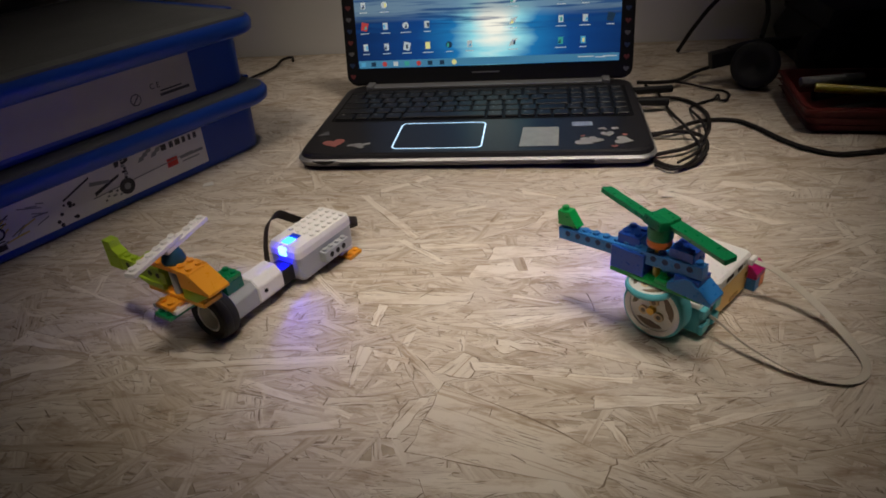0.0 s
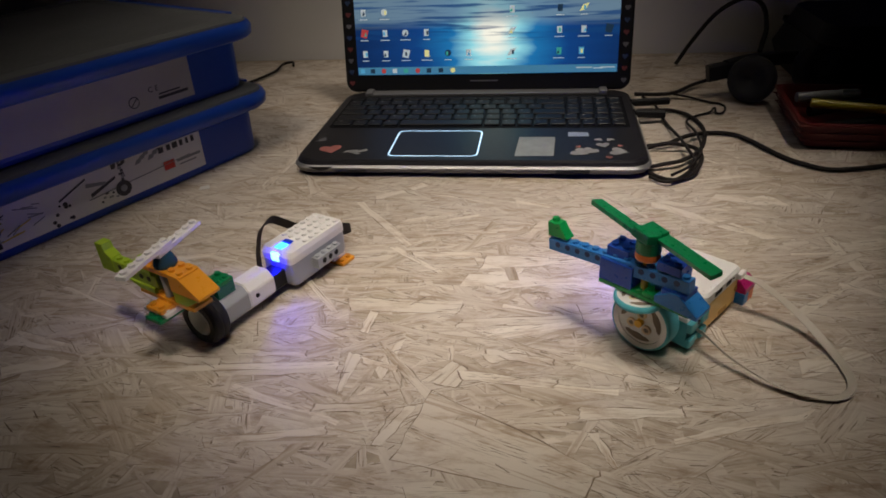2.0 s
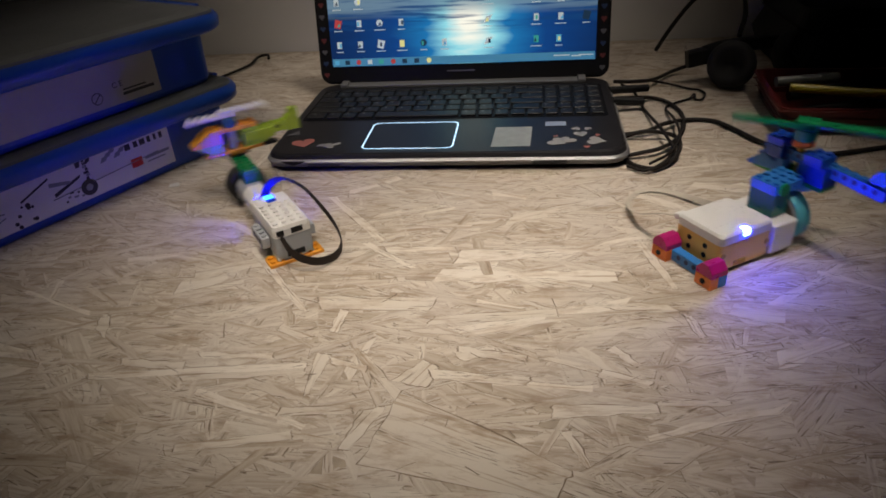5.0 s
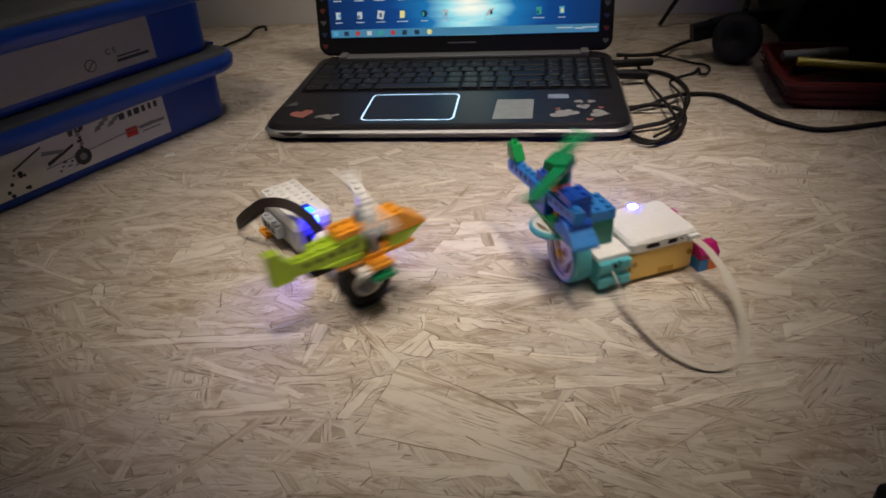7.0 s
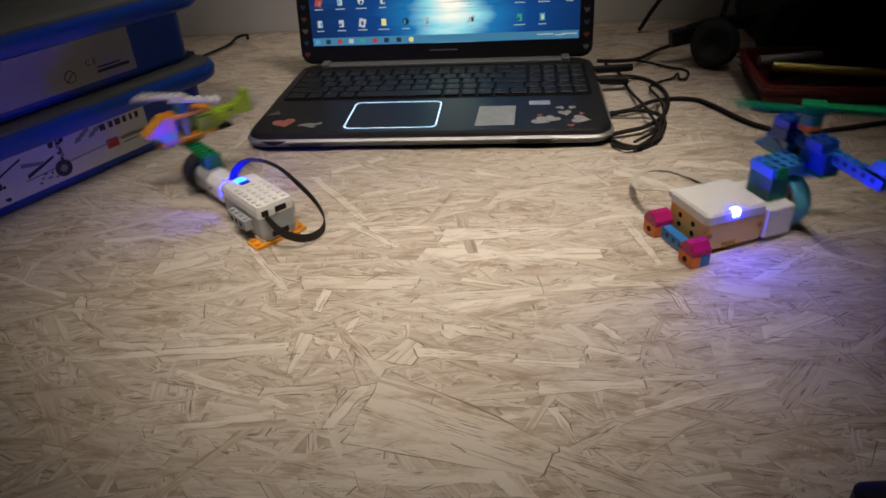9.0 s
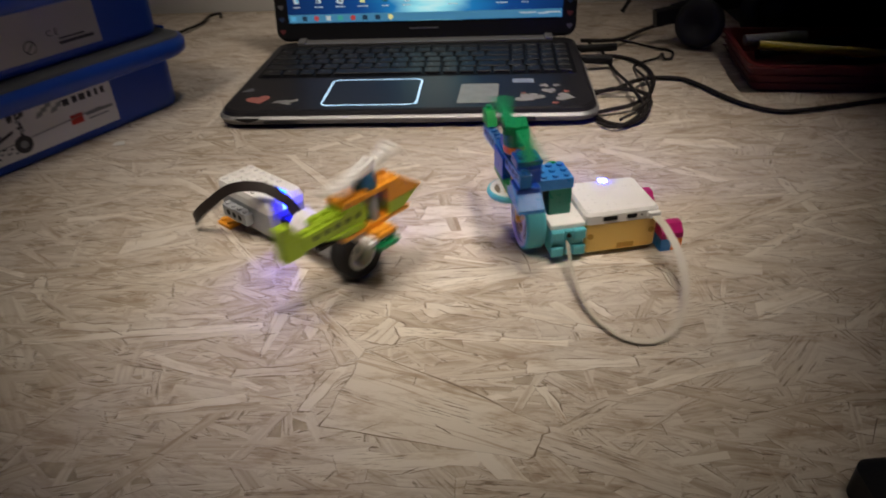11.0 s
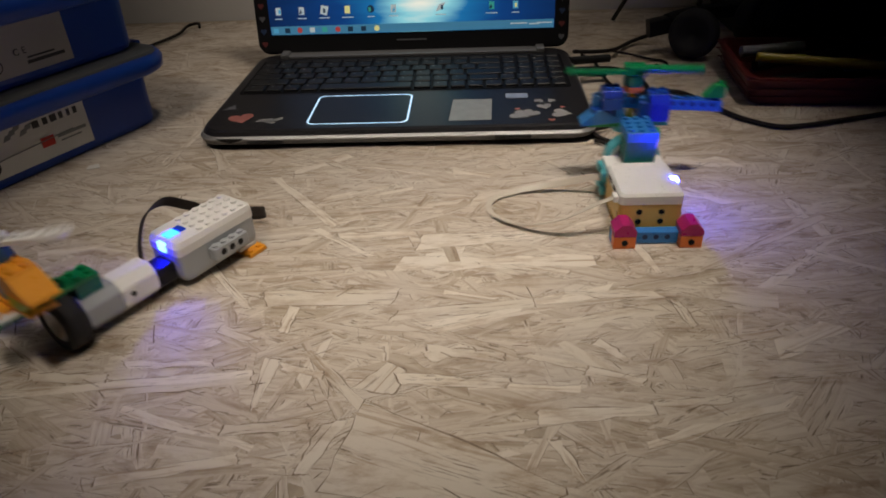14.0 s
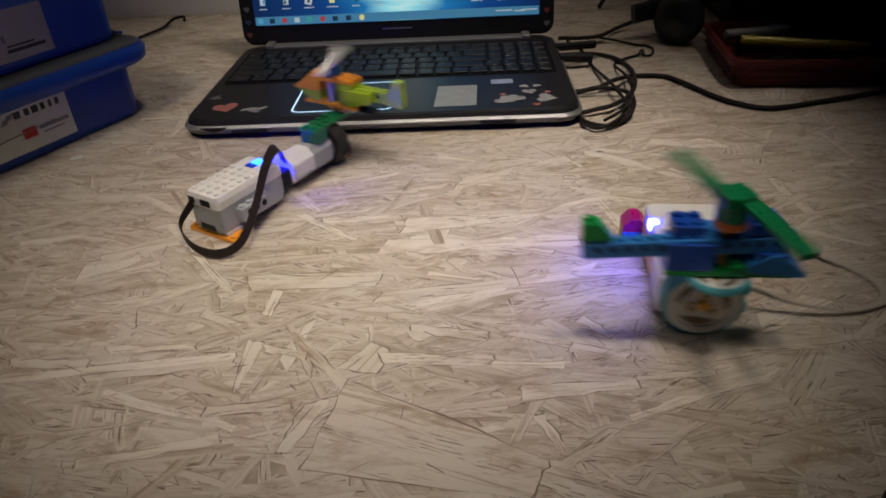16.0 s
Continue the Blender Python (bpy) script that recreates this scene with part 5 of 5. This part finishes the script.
def spoked_wheel(name, r, half, parent, label):
    bm = bmesh.new()
    add_ring(bm, [(r - 0.0022, -half), (r - 0.0010, -half), (r, -half + 0.0016), (r, half - 0.0016), (r - 0.0010, half), (r - 0.0022, half)], 48)
    w = part(name, bm, M_TURQ, parent, label, smooth=False)
    bm = bmesh.new()
    add_ring(bm, [(r * 0.76, -half + 0.0006), (r - 0.0021, -half - 0.0003), (r - 0.0021, half + 0.0003), (r * 0.76, half - 0.0006)], 40)
    part("rim", bm, M_WHITE, w, "white rim")
    bm = bmesh.new()
    add_cyl(bm, r * 0.78, half * 1.5, pose(0, 0, 0), 36)
    part("rim_web", bm, M_WHITE, w)
    # three long openings round the rim and three pin holes round the axle
    slot = []
    for k in range(9):
        a = radians(-40 + 10 * k)
        slot.append((r * 0.68 * math.cos(a), r * 0.68 * math.sin(a)))
    for k in range(9):
        a = radians(34 - 8.5 * k)
        slot.append((r * (0.50 - 0.06 * math.cos(4.5 * a)) * math.cos(a), r * (0.50 - 0.06 * math.cos(4.5 * a)) * math.sin(a)))
    for k in range(3):
        # openings and holes are solid pieces, their shade put into the colour
        bm = bmesh.new()
        add_prism(bm, slot, -half * 0.78, half * 0.78, "xy", pose(0, 0, 0, 0, 0, 120 * k + 90))
        part("rim_opening", bm, M_WEBGAP, w)
        bm = bmesh.new()
        add_ring(bm, [(r * 0.085, -half), (r * 0.15, -half), (r * 0.15, half), (r * 0.085, half)], 14)
        part("pin_socket", bm, M_CREAM, w, "cream pin socket", at=pose(r * 0.30 * math.cos(radians(120 * k + 30)), r * 0.30 * math.sin(radians(120 * k + 30)), 0))
        bm = bmesh.new()
        add_cyl(bm, r * 0.088, half * 1.9, pose(r * 0.30 * math.cos(radians(120 * k + 30)), r * 0.30 * math.sin(radians(120 * k + 30)), 0), 12)
        part("pin_hole", bm, M_WEBGAP, w)
    bm = bmesh.new()
    add_cyl(bm, 0.0028, half * 2 + 0.004, pose(0, 0, 0), 10)
    part("axle", bm, M_YELLOW, w, "yellow axle pin")
    return w


SEAT[B.name] = Matrix()
WHEEL_B = (0.0996, 0.0, 0.0220)
wheel_b = spoked_wheel("wheel", 0.0220, 0.0070, B, "turquoise tyre")
FRICTION_B = (0.1130, 0.0010, 0.0464)
friction_b = spoked_wheel("friction_wheel", 0.0162, 0.0022, B, "turquoise friction wheel lying flat")
# arm over the wheel
brick("arm_brick", B, M_DGREEN, 0.0732, -0.0118, 0.0292, 2, 3, 0.0192, studs=False)
brick("arm_beam", B, M_AZURE, 0.0720, -0.0120, 0.0484, 4, 3, 0.0080)
bm = bmesh.new()
add_cyl(bm, 0.0050, 0.0020, Matrix.Translation((0.0800, -0.0128, 0.0525)) @ pose(0, 0, 0, 90), 18)
part("round_cap", bm, M_BGREEN, B, "round green cap")
# helicopter
SEAT[B.name] = pose(0, -0.001, -0.0032)
BX0, BX1 = 0.1020, 0.1180
brick("belly_plate", B, M_BGREEN, BX0, -0.026, 0.0525, 2, 8, 0.0032)
brick("rear_block", B, M_BLUE, BX0, -0.026, 0.0558, 2, 3, 0.0160, studs=False)
brick("rear_block", B, M_BLUE, BX0 - 0.004, -0.024, 0.0720, 2, 2, 0.0080)
brick("front_block", B, M_BLUE, BX0, 0.0185, 0.0558, 2, 2, 0.0112, studs=False)
brick("cabin_wall", B, M_AZURE, BX0, 0.0100, 0.0558, 1, 1, 0.0112, studs=False)
brick("front_block", B, M_BLUE, BX0 - 0.002, 0.0125, 0.0672, 1, 2, 0.0094, studs=False)
brick("front_block", B, M_BLUE, BX0 - 0.002, 0.0125, 0.0768, 2, 2, 0.0064)
brick("cabin_plate", B, M_BGREEN, BX0 + 0.008, 0.0060, 0.0558, 1, 1, 0.0032)
slope("nose", B, M_AZURE, [(0.0150, 0.0558), (0.0435, 0.0535), (0.0435, 0.0560), (0.0300, 0.0668), (0.0260, 0.0668), (0.0150, 0.0605)], BX0 - 0.0005, BX1 + 0.0009, "azure sloped nose")
# the tail droops a little
SEAT[B.name] = pose(0, -0.001, -0.0032) @ pose(0, 0.030, 0.072, 4) @ pose(0, -0.030, -0.072)
brick("tail_boom", B, M_AZURE, BX1 - 0.0098, -0.0690, 0.0674, 1, 13, 0.0090, holes="y", label="azure beam with peg holes")
slope("tail_fin", B, M_BGREEN, [(-0.0690, 0.0785), (-0.0530, 0.0785), (-0.0600, 0.0890), (-0.0690, 0.0890)], BX1 - 0.0098, BX1 - 0.0018, "green tail fin")
bm = bmesh.new()
add_cyl(bm, STUD_R, 0.003, Matrix.Translation((BX1 - 0.0058, -0.0650, 0.0900)), 12)
part("fin_stud", bm, M_BGREEN, B)
# rotor on its yellow shaft
SEAT[B.name] = Matrix()
ROTOR_B = (0.1110, 0.0025, 0.0520)
bm = bmesh.new()
add_cyl(bm, 0.0024, 0.033, Matrix.Translation((0, 0, 0.0135)), 12)
rotor_b = part("rotor", bm, M_YELLOW, B, "yellow rotor shaft")
bm = bmesh.new()
add_ring(bm, [(0.0030, 0.0245), (0.0076, 0.0245), (0.0080, 0.0265), (0.0076, 0.0290), (0.0030, 0.0290)], 24)
part("rotor_ring", bm, M_ORED, rotor_b, "orange ring")
bm = bmesh.new()
add_ring(bm, [(0.0001, 0.0290), (0.0076, 0.0292), (0.0080, 0.031), (0.0080, 0.0375), (0.0070, 0.0385), (0.0001, 0.0386)], 24)
part("rotor_hub", bm, M_GREEN, rotor_b, "green round hub")
for s in (1, -1):
    bm = bmesh.new()
    add_slab(bm, [(round_rect(-0.008, 0.0535, -0.0042, 0.0042, 0.001, 2), 0.0), (round_rect(-0.008, 0.0535, -0.0042, 0.0042, 0.001, 2), 0.0030)])
    add_box(bm, -0.008, 0.008, -0.0078, 0.0042, -0.001, 0.0052, 0.0006)
    part("rotor_blade", bm, M_GREEN, rotor_b, "long green rotor blade", at=pose(0, 0, 0.0392, 0, 0, 0 if s > 0 else 180) @ pose(0, 0.0040, 0, 8))
# white cable loop
bm = bmesh.new()
add_ribbon(bm, [(0.0793, 0.0270, 0.0150), (0.0815, 0.0360, 0.0145), (0.0850, 0.0580, 0.0080), (0.0840, 0.0900, 0.0030), (0.0710, 0.1150, 0.0020), (0.0490, 0.1170, 0.0014), (0.0275, 0.0960, 0.0040), (0.0160, 0.0680, 0.0140), (0.0165, 0.0440, 0.0255), (0.0200, 0.0295, 0.0298)], [(0.5, 0, 0.9)] * 2 + [(0.6, 0, 0.8), (0.8, 0.4, 0.5), (0.4, 1, 0.15), (-0.3, 1, 0.2), (-0.8, 0.6, 0.4), (-1, 0, 0.4), (-1, -0.2, 0.2), (-1, 0, 0)], 0.0054, 0.0008)
part("cable", bm, M_CABLEW, B, "looped flat white cable")
bm = bmesh.new()
add_box(bm, 0.0155, 0.0245, HW + 0.0040, HW + 0.0078, 0.0275, 0.0325, 0.001)
part("plug", bm, M_WHITE, B, "white cable plug")

# ---- what moves ----


def between(knots, t):
    for (a, u), (b, v) in zip(knots, knots[1:]):
        if t <= b:
            return u + (v - u) * (t - a) / (b - a)
    return knots[-1][1]


TIMES = [k / 10 for k in range(161)]
FINE = [k / 15 for k in range(241)]
# seconds, then degrees of turn and the place of the rear foot in millimetres
WAY_A = [
    (0, -114, -107, -150), (2.3, -114, -107, -150), (2.5, -109, -107, -150), (3, -56.2, -111, -153), (3.5, -13.4, -111, -152), (4, 35.2, -109, -152),
    (6.5, 266, -109, -151), (7, 312.1, -110, -153), (7.5, 357.5, -109, -152), (8, 405.4, -109, -151.5), (10.5, 635.6, -107, -153), (11, 682, -107, -154),
    (11.5, 723.5, -110, -141), (12, 770.5, -108, -143), (12.5, 820, -109, -150), (13, 866, -109, -150), (13.5, 911, -109, -152), (14, 958.3, -108, -153),
    (14.5, 1005, -107, -155), (15, 1049.8, -105, -155), (15.5, 1094.6, -105, -153), (16, 1139.5, -106, -151),
]
WAY_B = [
    (0, -127.5, 211, -173), (3.1, -127.5, 211, -173), (3.3, -116, 211.5, -171), (3.5, -98.9, 212, -169), (4, -53.4, 211.5, -166),
    (6.5, 161.5, 202, -172), (7, 205, 207, -173.5), (7.5, 253, 209, -171), (8, 298.5, 213, -169), (10.5, 510.5, 203, -169), (11, 553.5, 208, -172),
    (11.5, 596, 216, -170), (12, 640, 218, -169), (12.5, 686.4, 218, -165), (13, 729, 215, -162), (13.5, 769, 209, -159), (14, 810.5, 204, -160.5),
    (14.5, 854.5, 202, -164), (15, 899, 208, -170), (15.5, 940.5, 214, -175), (16, 985.2, 218, -174),
]
SPIN_A = [(0, 17.0), (2.37, 17.0), (3, 375.0), (3.5, 814.1), (4, 1219.9), (6.5, 3343.8), (7, 3766.0), (7.5, 4190.7), (8, 4598.1), (10.5, 6710.6), (11, 7129.8), (11.5, 7548.0), (12, 7987.8), (12.5, 8404.2), (13, 8844.7), (14.5, 10092.2), (15, 10515.0), (15.5, 10945.4), (16, 11368.0)]
SPIN_B = [(0, 67.2), (3.15, 67.2), (3.5, -136.8), (6.5, -2146.6), (7, -2478.8), (7.5, -2812.2), (8, -3161.4), (10.5, -4810.9), (11, -5137.6), (11.5, -5473.8), (12, -5798.5), (13.5, -6789.6), (14, -7116.6), (14.5, -7441.1), (15, -7787.9), (15.5, -8122.3), (16, -8444.9)]


def column(rows, k):
    return [(row[0], row[k]) for row in rows]


def motions():
    for robot, way in ((robot_a, WAY_A), (robot_b, WAY_B)):
        walk(robot, [(t, pose(between(column(way, 2), t) / 1000, between(column(way, 3), t) / 1000, 0, 0, 0, between(column(way, 1), t))) for t in TIMES])
    upright = pose(0, 0, 0, 0, 90, 0)
    walk(wheel_a, [(t, pose(*WHEEL_A) @ upright @ pose(0, 0, 0, 0, 0, 6.73 * between(column(WAY_A, 1), t))) for t in FINE])
    walk(wheel_b, [(t, pose(*WHEEL_B) @ upright @ pose(0, 0, 0, 0, 0, 4.53 * between(column(WAY_B, 1), t))) for t in FINE])
    walk(friction_b, [(t, pose(*FRICTION_B, 0, 0, between(SPIN_B, t))) for t in FINE])
    walk(rotor_a, [(t, pose(*ROTOR_A, 0, 0, between(SPIN_A, t))) for t in FINE])
    walk(rotor_b, [(t, pose(*ROTOR_B, 0, 0, between(SPIN_B, t))) for t in FINE])


motions()
